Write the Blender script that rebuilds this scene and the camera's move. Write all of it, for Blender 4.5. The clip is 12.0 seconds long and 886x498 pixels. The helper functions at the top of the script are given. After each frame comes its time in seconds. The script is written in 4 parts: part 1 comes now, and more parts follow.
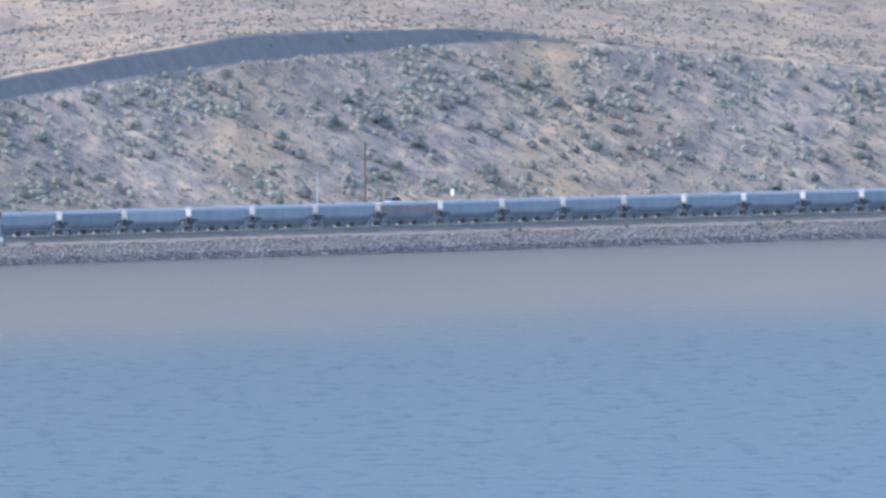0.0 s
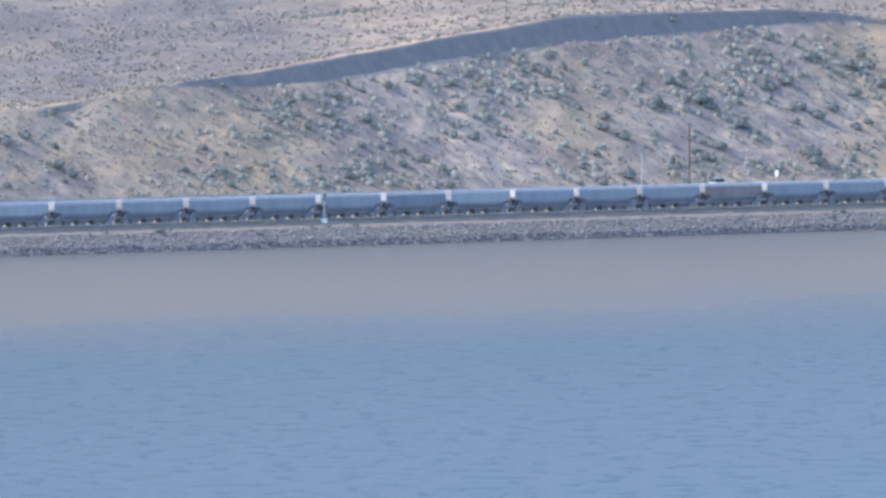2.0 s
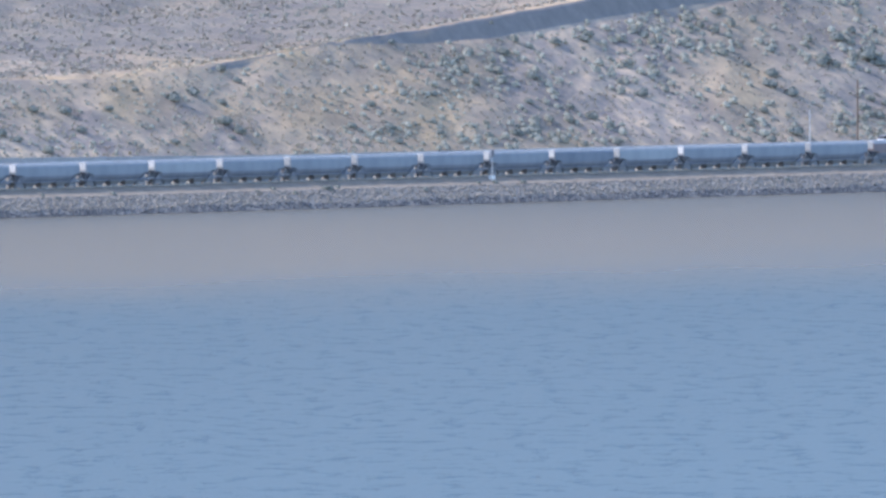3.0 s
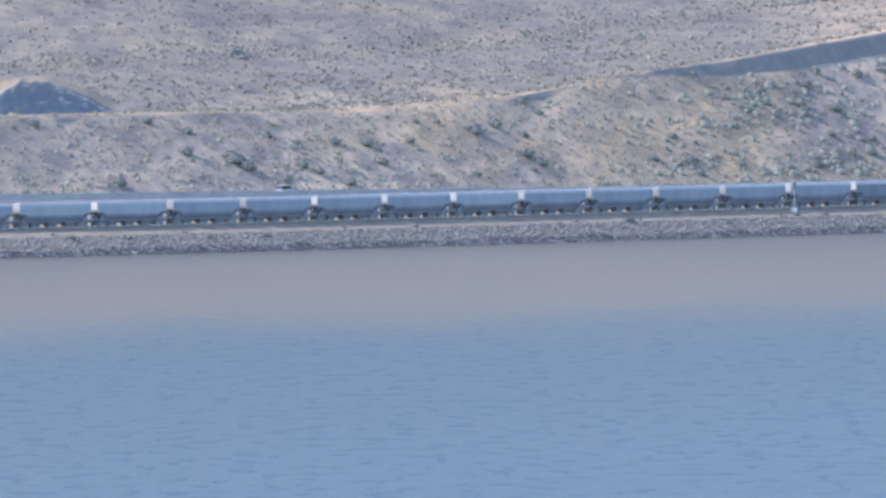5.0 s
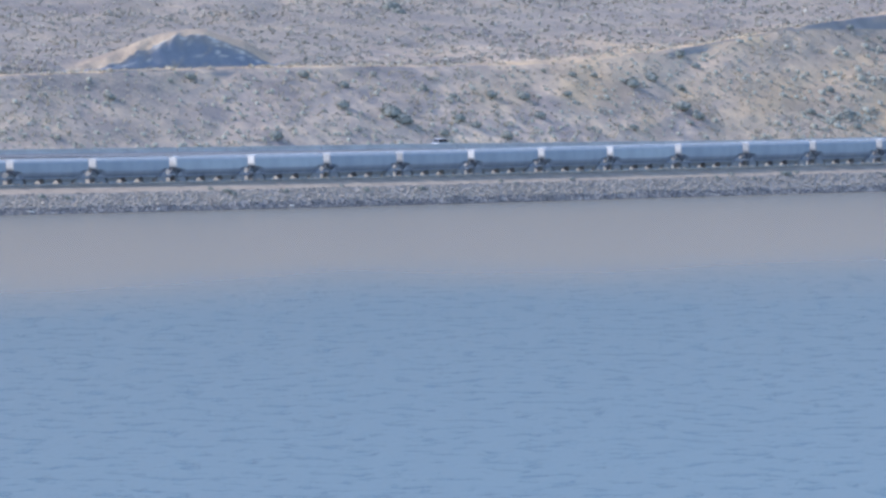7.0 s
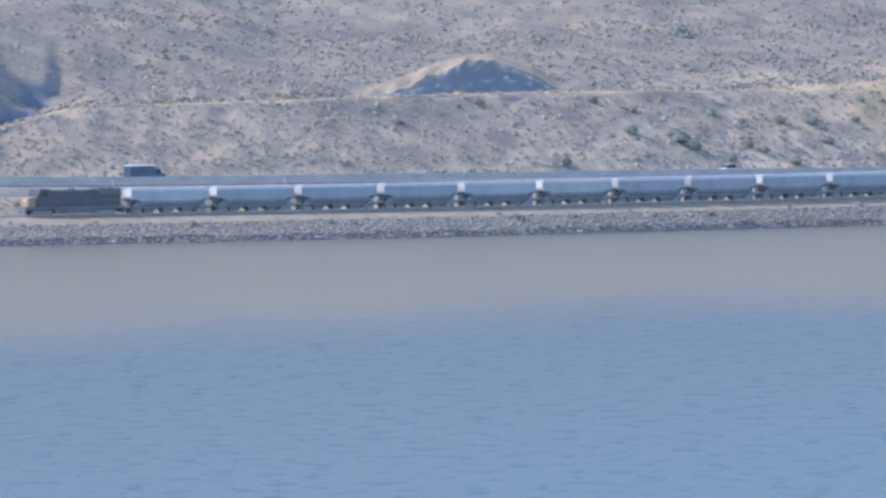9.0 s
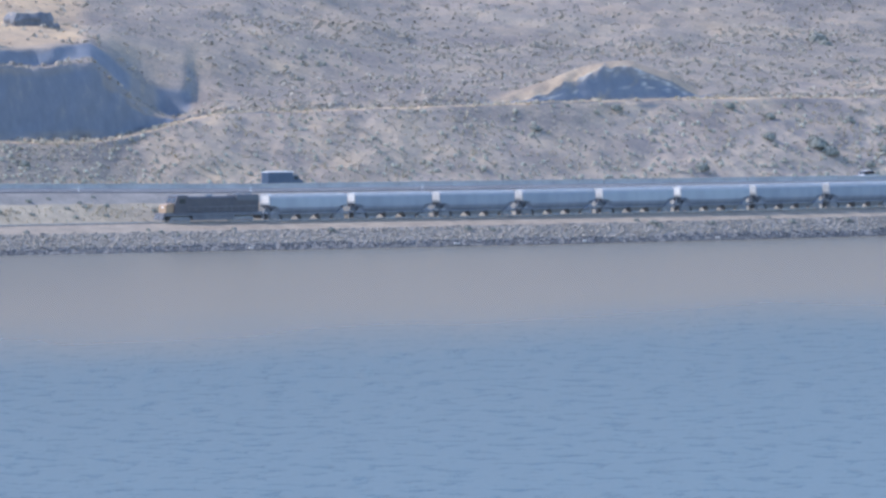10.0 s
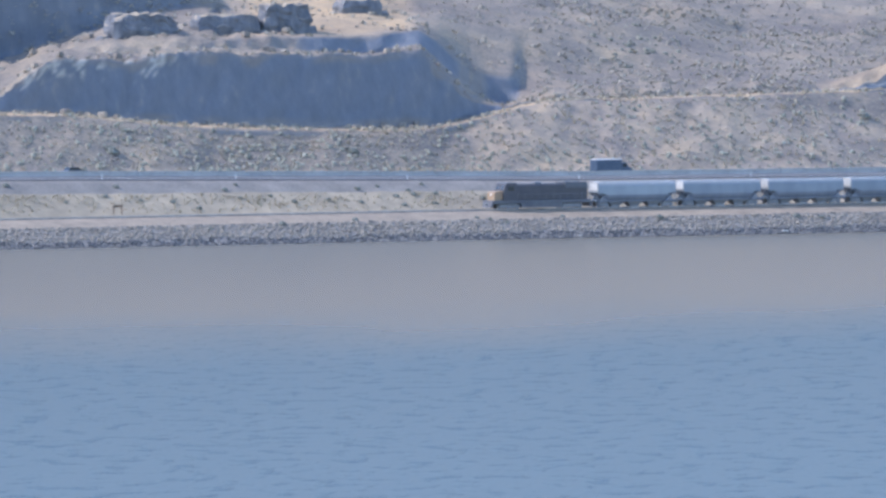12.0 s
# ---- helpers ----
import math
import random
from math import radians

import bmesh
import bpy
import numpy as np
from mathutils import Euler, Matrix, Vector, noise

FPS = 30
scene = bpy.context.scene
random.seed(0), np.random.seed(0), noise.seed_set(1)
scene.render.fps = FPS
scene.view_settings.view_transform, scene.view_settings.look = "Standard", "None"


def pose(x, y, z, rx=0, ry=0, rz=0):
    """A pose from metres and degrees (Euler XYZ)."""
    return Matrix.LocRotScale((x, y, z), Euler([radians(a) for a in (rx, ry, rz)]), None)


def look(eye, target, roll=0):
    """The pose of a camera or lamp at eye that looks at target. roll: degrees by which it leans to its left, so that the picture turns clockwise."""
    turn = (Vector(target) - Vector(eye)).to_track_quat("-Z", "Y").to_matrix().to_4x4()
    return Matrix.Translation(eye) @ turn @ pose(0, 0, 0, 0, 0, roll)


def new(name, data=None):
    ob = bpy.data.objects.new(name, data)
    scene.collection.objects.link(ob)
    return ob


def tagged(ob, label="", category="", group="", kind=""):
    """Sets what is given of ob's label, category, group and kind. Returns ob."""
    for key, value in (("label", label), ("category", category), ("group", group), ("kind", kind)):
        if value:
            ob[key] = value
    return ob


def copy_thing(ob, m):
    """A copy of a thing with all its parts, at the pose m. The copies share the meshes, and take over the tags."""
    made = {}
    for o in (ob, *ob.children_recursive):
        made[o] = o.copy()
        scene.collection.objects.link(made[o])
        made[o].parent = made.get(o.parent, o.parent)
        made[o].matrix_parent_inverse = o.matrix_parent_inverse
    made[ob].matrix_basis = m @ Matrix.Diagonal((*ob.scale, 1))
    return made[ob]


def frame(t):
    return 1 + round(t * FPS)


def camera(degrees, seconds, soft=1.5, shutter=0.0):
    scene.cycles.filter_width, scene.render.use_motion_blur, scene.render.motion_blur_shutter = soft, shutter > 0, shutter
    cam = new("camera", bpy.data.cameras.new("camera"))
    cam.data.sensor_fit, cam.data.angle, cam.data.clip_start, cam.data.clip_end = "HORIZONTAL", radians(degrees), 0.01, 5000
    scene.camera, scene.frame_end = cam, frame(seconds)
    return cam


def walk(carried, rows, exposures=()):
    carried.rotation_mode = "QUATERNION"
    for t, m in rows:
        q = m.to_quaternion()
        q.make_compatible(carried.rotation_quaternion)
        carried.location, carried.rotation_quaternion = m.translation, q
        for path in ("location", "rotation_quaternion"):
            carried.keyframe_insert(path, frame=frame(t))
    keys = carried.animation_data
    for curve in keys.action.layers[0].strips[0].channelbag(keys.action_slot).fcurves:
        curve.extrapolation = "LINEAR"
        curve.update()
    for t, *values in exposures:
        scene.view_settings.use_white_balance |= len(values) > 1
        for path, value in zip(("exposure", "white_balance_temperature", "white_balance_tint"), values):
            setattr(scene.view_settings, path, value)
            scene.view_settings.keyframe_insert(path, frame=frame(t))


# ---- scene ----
# A freight train on a lake-side railway below a sagebrush hill, seen from across the water.
cam = camera(2.833, 12.0, soft=2.85)
EYE = (0.0, 0.0, 93.0)
# seconds, heading, tilt: the eye stands still and turns
TURNS = [
    (0.0, -2.8196, 88.4993), (0.5, -2.5294, 88.5098), (1.0, -2.3058, 88.5250), (1.5, -2.0657, 88.5710),
    (1.9, -1.8358, 88.5263), (2.0, -1.7823, 88.4395), (2.4, -1.5915, 88.3218), (2.5, -1.5337, 88.3227),
    (3.0, -1.2446, 88.3010), (3.2, -1.1279, 88.3008), (4.8, -0.3749, 88.3719), (5.0, -0.2791, 88.4037),
    (5.5, -0.0148, 88.4908), (6.0, 0.1023, 88.3599), (6.1, 0.1420, 88.2557), (6.2, 0.1910, 88.1776),
    (6.5, 0.0055, 88.1908), (6.8, 0.1234, 88.2453), (7.0, 0.2221, 88.2546), (8.8, 1.0628, 88.3252),
    (9.0, 1.1443, 88.3354), (9.5, 1.3429, 88.3400), (10.0, 1.5855, 88.3561), (10.5, 1.7951, 88.3804),
    (11.0, 2.1646, 88.3568), (11.5, 2.4248, 88.3325), (12.0, 2.6367, 88.3159),
]
walk(cam, [(t, pose(*EYE, tilt, 0, head)) for t, head, tilt in TURNS], exposures=[(0.0, 1.29, 6080, 18), (12.0, 1.29, 6080, 18)])

# ---- light: clear sky, sun from the side and a little behind the hill ----
SUN_EL = radians(42)
SUN_DIR = Vector((-1.0, -0.016, 0)).normalized() * math.cos(SUN_EL) + Vector((0, 0, math.sin(SUN_EL)))
world = bpy.data.worlds.new("sky")
scene.world = world
world.use_nodes = True
sky = world.node_tree.nodes.new("ShaderNodeTexSky")
sky.sky_type, sky.sun_disc = "NISHITA", False
sky.sun_elevation, sky.sun_rotation = SUN_EL, radians(-90.9)
sky.dust_density, sky.air_density, sky.ozone_density, sky.altitude = 0.6, 1.25, 4.0, 100
background = world.node_tree.nodes["Background"]
world.node_tree.links.new(sky.outputs[0], background.inputs[0])
background.inputs[1].default_value = 0.15
sun = new("sun", bpy.data.lights.new("sun", "SUN"))
sun.data.energy, sun.data.angle, sun.data.color = 1.72, radians(0.53), (1.0, 0.93, 0.82)
sun.matrix_world = look((0, 0, 0), -SUN_DIR)


# ---- materials ----
def node(nt, kind, **inputs):
    n = nt.nodes.new(kind)
    for k, v in inputs.items():
        n.inputs[k].default_value = v
    return n


def base(name, rough=0.8, metal=0.0, spec=0.3):
    m = bpy.data.materials.new(name)
    m.use_nodes = True
    b = m.node_tree.nodes["Principled BSDF"]
    b.inputs["Roughness"].default_value = rough
    b.inputs["Metallic"].default_value = metal
    b.inputs["Specular IOR Level"].default_value = spec
    return m, m.node_tree, b


def coords(nt, stretch=(1, 1, 1), space="Position"):
    mp = node(nt, "ShaderNodeMapping", Scale=stretch)
    if space == "Position":
        nt.links.new(nt.nodes.new("ShaderNodeNewGeometry").outputs["Position"], mp.inputs[0])
    else:
        nt.links.new(nt.nodes.new("ShaderNodeTexCoord").outputs["Object"], mp.inputs[0])
    return mp.outputs[0]


def noise_at(nt, vec, scale, detail=4.0, rough=0.55):
    n = node(nt, "ShaderNodeTexNoise", Scale=scale, Detail=detail, Roughness=rough)
    nt.links.new(vec, n.inputs["Vector"])
    return n.outputs["Fac"]


def ramp(nt, fac, stops):
    r = nt.nodes.new("ShaderNodeValToRGB")
    while len(r.color_ramp.elements) < len(stops):
        r.color_ramp.elements.new(0.5)
    for e, (p, c) in zip(r.color_ramp.elements, stops):
        e.position, e.color = p, (*c, 1) if len(c) == 3 else c
    nt.links.new(fac, r.inputs[0])
    return r.outputs[0]


def mix(nt, fac, a, b, mode="MIX"):
    m = nt.nodes.new("ShaderNodeMix")
    m.data_type, m.blend_type = "RGBA", mode
    for sock, v in ((m.inputs[0], fac), (m.inputs[6], a), (m.inputs[7], b)):
        if isinstance(v, (int, float)):
            sock.default_value = v
        elif isinstance(v, tuple):
            sock.default_value = (*v, 1)
        else:
            nt.links.new(v, sock)
    return m.outputs[2]


def bump(nt, b, fac, strength, distance):
    n = node(nt, "ShaderNodeBump", Strength=strength, Distance=distance)
    nt.links.new(fac, n.inputs["Height"])
    nt.links.new(n.outputs[0], b.inputs["Normal"])


def grained(name, dark, light, scale, rough=0.85, metal=0.0, relief=0.4, size=0.05, space="Position", stretch=(1, 1, 1)):
    m, nt, b = base(name, rough, metal)
    v = coords(nt, stretch, space)
    big, fine = noise_at(nt, v, scale * 0.13, 3), noise_at(nt, v, scale, 6, 0.65)
    half = mix(nt, 0.5, big, fine)
    nt.links.new(ramp(nt, half, [(0.36, dark), (0.64, light)]), b.inputs["Base Color"])
    if relief:
        bump(nt, b, fine, relief, size)
    return m


def varied(name, dark, light, rough=0.8, per="Object", metal=0.0):
    """Colour that differs from object to object, or from island to island."""
    m, nt, b = base(name, rough, metal)
    if per == "Object":
        r = nt.nodes.new("ShaderNodeObjectInfo").outputs["Random"]
    else:
        r = nt.nodes.new("ShaderNodeNewGeometry").outputs["Random Per Island"]
    fine = noise_at(nt, coords(nt), 3.0, 5)
    col = ramp(nt, r, [(0.0, dark), (1.0, light)])
    tint = ramp(nt, fine, [(0.3, (0.72, 0.72, 0.72)), (0.7, (1.15, 1.15, 1.15))])
    nt.links.new(mix(nt, 1.0, col, tint, "MULTIPLY"), b.inputs["Base Color"])
    bump(nt, b, fine, 0.3, 0.05)
    return m


def hill_material():
    m, nt, b = base("dry_hillside", 0.95, 0, 0.1)
    v = coords(nt)
    cover = nt.nodes.new("ShaderNodeAttribute")
    cover.attribute_name = "cover"
    sep = nt.nodes.new("ShaderNodeSeparateColor")
    nt.links.new(cover.outputs["Color"], sep.inputs[0])
    mid, fine, wide = noise_at(nt, v, 0.22, 5, 0.6), noise_at(nt, v, 1.3, 5, 0.7), noise_at(nt, v, 0.035, 4)
    soil = ramp(nt, mid, [(0.3, (0.29, 0.25, 0.225)), (0.48, (0.405, 0.335, 0.275)), (0.64, (0.60, 0.46, 0.33))])
    grass = ramp(nt, fine, [(0.3, (0.355, 0.272, 0.182)), (0.7, (0.51, 0.387, 0.252))])
    sage = ramp(nt, fine, [(0.34, (0.165, 0.154, 0.138)), (0.5, (0.228, 0.206, 0.178)), (0.66, (0.31, 0.27, 0.217))])
    col = mix(nt, sep.outputs[0], soil, grass)
    col = mix(nt, sep.outputs[1], col, sage)
    col = mix(nt, 1.0, col, ramp(nt, wide, [(0.35, (0.83, 0.83, 0.86)), (0.65, (1.12, 1.09, 1.04))]), "MULTIPLY")
    patch = noise_at(nt, coords(nt, (1, 1, 1.6)), 0.085, 5, 0.65)
    col = mix(nt, 1.0, col, ramp(nt, patch, [(0.40, (0.84, 0.85, 0.885)), (0.5, (1.0, 1.0, 1.0)), (0.62, (1.15, 1.10, 1.02))]), "MULTIPLY")
    # bare rock where the ground is steep
    rockn = noise_at(nt, coords(nt, (1, 1, 0.55)), 0.4, 7, 0.68)
    rock = ramp(nt, rockn, [(0.3, (0.205, 0.19, 0.178)), (0.58, (0.25, 0.23, 0.212)), (0.8, (0.31, 0.285, 0.255))])
    nz = nt.nodes.new("ShaderNodeSeparateXYZ")
    nt.links.new(nt.nodes.new("ShaderNodeNewGeometry").outputs["True Normal"], nz.inputs[0])
    steep = ramp(nt, nz.outputs["Z"], [(0.64, (1, 1, 1)), (0.74, (0, 0, 0))])
    col = mix(nt, steep, col, rock)
    # dark basalt laid bare in the old cut; its bluish tone also holds shade and haze
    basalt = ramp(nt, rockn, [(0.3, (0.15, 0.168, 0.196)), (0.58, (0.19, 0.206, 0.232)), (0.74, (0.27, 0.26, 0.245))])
    # pale soil and sunlit bits, both put into the colour of the rock faces
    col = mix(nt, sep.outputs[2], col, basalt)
    nt.links.new(mix(nt, cover.outputs["Alpha"], col, ramp(nt, fine, [(0.3, (0.36, 0.33, 0.285)), (0.7, (0.55, 0.51, 0.44))])), b.inputs["Base Color"])
    bump(nt, b, mix(nt, 0.5, fine, mid), 0.7, 0.35)
    return m


def water_material():
    m, nt, b = base("lake_water", 0.2, 0, 0.305)
    b.inputs["IOR"].default_value = 1.333
    v = coords(nt)
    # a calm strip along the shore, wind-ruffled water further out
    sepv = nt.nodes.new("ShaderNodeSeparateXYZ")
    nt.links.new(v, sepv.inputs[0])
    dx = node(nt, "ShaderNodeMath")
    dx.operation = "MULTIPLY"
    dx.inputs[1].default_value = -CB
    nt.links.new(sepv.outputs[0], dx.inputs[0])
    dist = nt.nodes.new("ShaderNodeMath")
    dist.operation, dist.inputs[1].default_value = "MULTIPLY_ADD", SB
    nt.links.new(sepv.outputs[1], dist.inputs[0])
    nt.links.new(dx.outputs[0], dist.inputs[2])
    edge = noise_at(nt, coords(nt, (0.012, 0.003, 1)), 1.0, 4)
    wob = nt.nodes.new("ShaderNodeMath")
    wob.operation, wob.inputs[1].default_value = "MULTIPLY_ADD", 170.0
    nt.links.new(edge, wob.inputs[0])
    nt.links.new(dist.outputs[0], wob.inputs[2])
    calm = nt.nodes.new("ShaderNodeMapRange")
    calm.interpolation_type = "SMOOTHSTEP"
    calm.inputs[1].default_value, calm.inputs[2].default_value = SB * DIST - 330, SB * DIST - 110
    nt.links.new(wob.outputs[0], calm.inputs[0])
    # tan base in the calm strip stands in for the hill's reflection
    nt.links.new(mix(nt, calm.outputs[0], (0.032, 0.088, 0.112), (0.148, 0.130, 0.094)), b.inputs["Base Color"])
    waves = noise_at(nt, coords(nt, (0.24, 0.085, 1)), 1.0, 5, 0.62)
    chop = noise_at(nt, coords(nt, (0.7, 0.22, 1)), 1.0, 3, 0.6)
    both = mix(nt, 0.16, ramp(nt, waves, [(0.55, (0, 0, 0)), (0.76, (1, 1, 1))]), chop)
    rough = nt.nodes.new("ShaderNodeMapRange")
    rough.inputs[3].default_value, rough.inputs[4].default_value = 0.28, 0.27
    nt.links.new(calm.outputs[0], rough.inputs[0])
    nt.links.new(rough.outputs[0], b.inputs["Roughness"])
    strength = nt.nodes.new("ShaderNodeMapRange")
    strength.inputs[3].default_value, strength.inputs[4].default_value = 0.6, 0.1
    nt.links.new(calm.outputs[0], strength.inputs[0])
    n = node(nt, "ShaderNodeBump", Distance=2.3)
    nt.links.new(strength.outputs[0], n.inputs["Strength"])
    nt.links.new(both, n.inputs["Height"])
    nt.links.new(n.outputs[0], b.inputs["Normal"])
    return m


# ---- plan: the shore runs at 43 degrees to the line of sight, farther off to the right ----
BETA, DIST = radians(43), 3330.0
SB, CB = math.sin(BETA), math.cos(BETA)
# where the shore bends: station (m to the side at the reference distance), metres inland
BEND = [(-300, 52), (-260, 45), (-223, 38), (-181, 31.5), (-139, 23.5), (-97, 14.5), (-66, 8.5), (-24, 5), (400, 5)]
HIGHWAY_Z = [(-244.1, 11.4), (-223.2, 11.2), (-170.7, 10.3), (-130.8, 9.6), (-86.6, 9.4), (-23.5, 8.9), (39.5, 7.9), (81.5, 7.8), (165.6, 7.6), (260.1, 7.6)]
SCARP = [(-249.4, 74.2, 21.5), (-223.2, 74.0, 21.1), (-212.7, 71.9, 19.6), (-191.7, 70.0, 18.1), (-170.7, 69.6, 17.4), (-154.9, 70.3, 17.6), (-147.6, 72.9, 19.1), (-139.2, 76.4, 21.2), (-133.9, 78.0, 22.1), (-118.2, 78.5, 22.3), (-76.2, 80.1, 23.0), (-45.2, 81.1, 23.4), (-13.7, 81.0, 23.0), (9.5, 81.5, 23.0), (28.4, 85.2, 25.0), (49.4, 91.2, 28.4), (70.4, 91.6, 28.6), (81.5, 92.6, 29.3), (102.5, 98.1, 32.7), (121.4, 102.5, 35.3), (128.8, 103.8, 36.1), (144.5, 105.3, 37.0), (163.5, 107.8, 38.5), (176.1, 108.5, 38.9), (190.8, 107.4, 38.2), (202.3, 105.0, 36.8), (218.1, 102.0, 34.9), (246.2, 96.6, 31.5), (265.3, 92.9, 29.2)]
CREST = [(-249.4, 74.8, 21.8), (-223.2, 74.5, 21.4), (-212.7, 72.5, 19.9), (-191.7, 70.6, 18.4), (-170.7, 70.1, 17.7), (-154.9, 70.9, 17.9), (-147.6, 73.4, 19.4), (-139.2, 77.0, 21.5), (-133.9, 78.6, 22.4), (-118.2, 79.0, 22.6), (-76.2, 80.6, 23.3), (-45.2, 81.6, 23.7), (-13.7, 81.5, 23.3), (9.5, 82.1, 23.3), (28.4, 85.8, 25.3), (49.4, 91.7, 28.8), (70.4, 94.0, 31.6), (81.5, 95.9, 33.4), (102.5, 101.6, 37.0), (121.4, 106.3, 40.3), (128.8, 107.8, 41.3), (144.5, 108.8, 41.6), (163.5, 110.4, 41.8), (176.1, 110.0, 40.7), (190.8, 108.1, 38.8), (202.3, 105.5, 37.1), (218.1, 102.7, 35.4), (246.2, 97.0, 31.7), (265.3, 93.4, 29.6)]
BENCH_BACK = [(-249.4, 84.3, 22.0), (-235.6, 84.1, 21.8), (-227.7, 84.1, 21.6), (-216.6, 82.7, 20.7), (-214.6, 82.4, 20.4), (-204.2, 81.2, 19.5), (-196.9, 80.5, 19.0), (-193.6, 80.2, 18.7), (-167.3, 79.8, 18.0), (-157.9, 80.2, 18.1), (-154.7, 80.4, 18.2), (-148.4, 82.6, 19.4), (-141.1, 83.7, 21.2), (-134.9, 82.8, 22.4), (-123.3, 83.4, 22.7), (-97.1, 84.3, 23.1), (-80.3, 85.0, 23.5), (-72.9, 85.2, 23.6), (-69.8, 85.3, 23.6), (-65.5, 85.5, 23.7), (-60.3, 85.6, 23.7), (-57.1, 85.7, 23.8), (-49.8, 86.0, 23.8), (-44.5, 86.1, 23.9), (-40.3, 86.1, 23.8), (-13.0, 86.0, 23.5), (28.4, 90.3, 25.5), (70.4, 98.5, 31.8), (121.4, 110.8, 40.5), (163.5, 114.9, 42.0), (218.1, 107.2, 35.6), (265.3, 97.9, 29.8)]
ROCK_TOP = [(-249.4, 84.9, 21.8), (-235.6, 85.6, 24.6), (-232, 85.6, 27.9), (-225.9, 85.5, 31.4), (-216.6, 85.4, 31.3), (-212.5, 85.2, 30.3), (-209.3, 84.9, 31.5), (-205, 84.6, 32.4), (-193.6, 83.8, 32.5), (-167.3, 83.1, 31.0), (-157.9, 83.9, 32.4), (-150.4, 83.4, 24.9), (-147.1, 83.9, 22.5), (-141.1, 84.2, 21.5), (-134.9, 83.3, 22.6), (-97.1, 88.2, 24.0), (-80.3, 85.8, 23.7), (-72.9, 86.6, 24.8), (-69.8, 87.5, 26.7), (-65.5, 88.5, 28.6), (-60.3, 89.2, 29.8), (-57.1, 89.4, 29.9), (-49.8, 88.3, 27.1), (-44.5, 86.9, 23.8), (-40.3, 90.1, 24.5), (-13.0, 90.0, 24.2), (28.4, 94.3, 26.2), (70.4, 102.5, 32.4), (121.4, 114.8, 41.0), (163.5, 118.9, 42.5), (218.1, 111.2, 36.2), (265.3, 101.9, 30.4)]
LEDGE_BACK = [(-249.4, 96.9, 22.2), (-235.6, 97.5, 26.2), (-225.9, 97.2, 31.9), (-209.3, 96.9, 32.1), (-205, 96.6, 32.8), (-196.9, 96.0, 32.7), (-193.6, 95.8, 32.9), (-167.3, 95.1, 31.4), (-157.9, 94.0, 32.7), (-154.4, 93.6, 30.0), (-151, 94, 26.3), (-148.4, 95, 24.4), (-143.8, 98.6, 22.0), (-140.6, 97.4, 21.8), (-138.6, 94.5, 22.9), (-134.9, 97.3, 24.8), (-97.1, 102.2, 26.2), (-80.3, 90.3, 24.7), (-69.8, 92.0, 28.7), (-65.5, 93.0, 29.9), (-60.3, 93.7, 30.8), (-57.1, 93.9, 30.9), (-49.8, 92.8, 28.5), (-44.5, 91.4, 24.4), (-40.3, 104.1, 26.7), (-13.0, 104.0, 26.3), (28.4, 108.3, 28.2), (70.4, 116.5, 34.1), (121.4, 128.8, 42.2), (163.5, 132.9, 43.6), (218.1, 125.2, 37.6), (265.3, 115.9, 32.1)]
STEP_TOP = [(-249.4, 110.7, 28.8), (-235.6, 112.7, 29.4), (-227.7, 111, 32.1), (-216.6, 103.5, 33.2), (-205, 100, 34.0), (-196.9, 97.8, 34.3), (-167.3, 96.9, 34.6), (-157.9, 97.5, 35.6), (-154.4, 97.3, 33.3), (-151.6, 98, 30.6), (-150.3, 99.5, 29.5), (-148.4, 101, 28.4), (-145.6, 101, 27.4), (-140.4, 99, 26.6), (-138.4, 106, 26.9), (-134.9, 112, 29.2), (-123.3, 112.8, 27.3), (-97.1, 114.3, 28.1), (-80.3, 102.3, 26.3), (-72.9, 103.1, 26.4), (-65.5, 105.0, 26.6), (-57.1, 105.9, 26.7), (-49.8, 104.8, 26.7), (-44.5, 103.4, 26.6), (-40.3, 116.1, 28.6), (-13.0, 116.0, 28.2), (28.4, 120.3, 30.0), (70.4, 128.5, 35.6), (121.4, 140.8, 43.3), (163.5, 144.9, 44.5), (218.1, 137.2, 38.9), (265.3, 127.9, 33.6)]
SHELF_BACK = [(-249.4, 130.7, 28.8), (-235.6, 132.7, 30.3), (-227.7, 133.5, 33.0), (-216.6, 133, 36.3), (-214.6, 133, 37.6), (-196.9, 133, 39.8), (-195.2, 133, 38.0), (-193.6, 117.6, 37.5), (-193.6, 123, 37.3), (-167.3, 116.9, 37.4), (-157.9, 120.7, 37.4), (-154.7, 121, 37.0), (-148.4, 122, 35.2), (-141.1, 124, 34.8), (-134.9, 130, 36.0), (-123.3, 132.8, 36.1), (-97.1, 134.3, 31.5), (-80.3, 122.3, 29.5), (-72.9, 123.1, 29.6), (-65.5, 125.0, 29.8), (-60.3, 125.7, 29.9), (-57.1, 125.9, 29.9), (-49.8, 124.8, 29.9), (-44.5, 123.4, 29.8), (-40.3, 136.1, 31.8), (-13.0, 136.0, 31.4), (28.4, 140.3, 33.1), (70.4, 148.5, 38.2), (121.4, 160.8, 45.0), (163.5, 164.9, 46.1), (218.1, 157.2, 41.0), (265.3, 147.9, 36.1)]
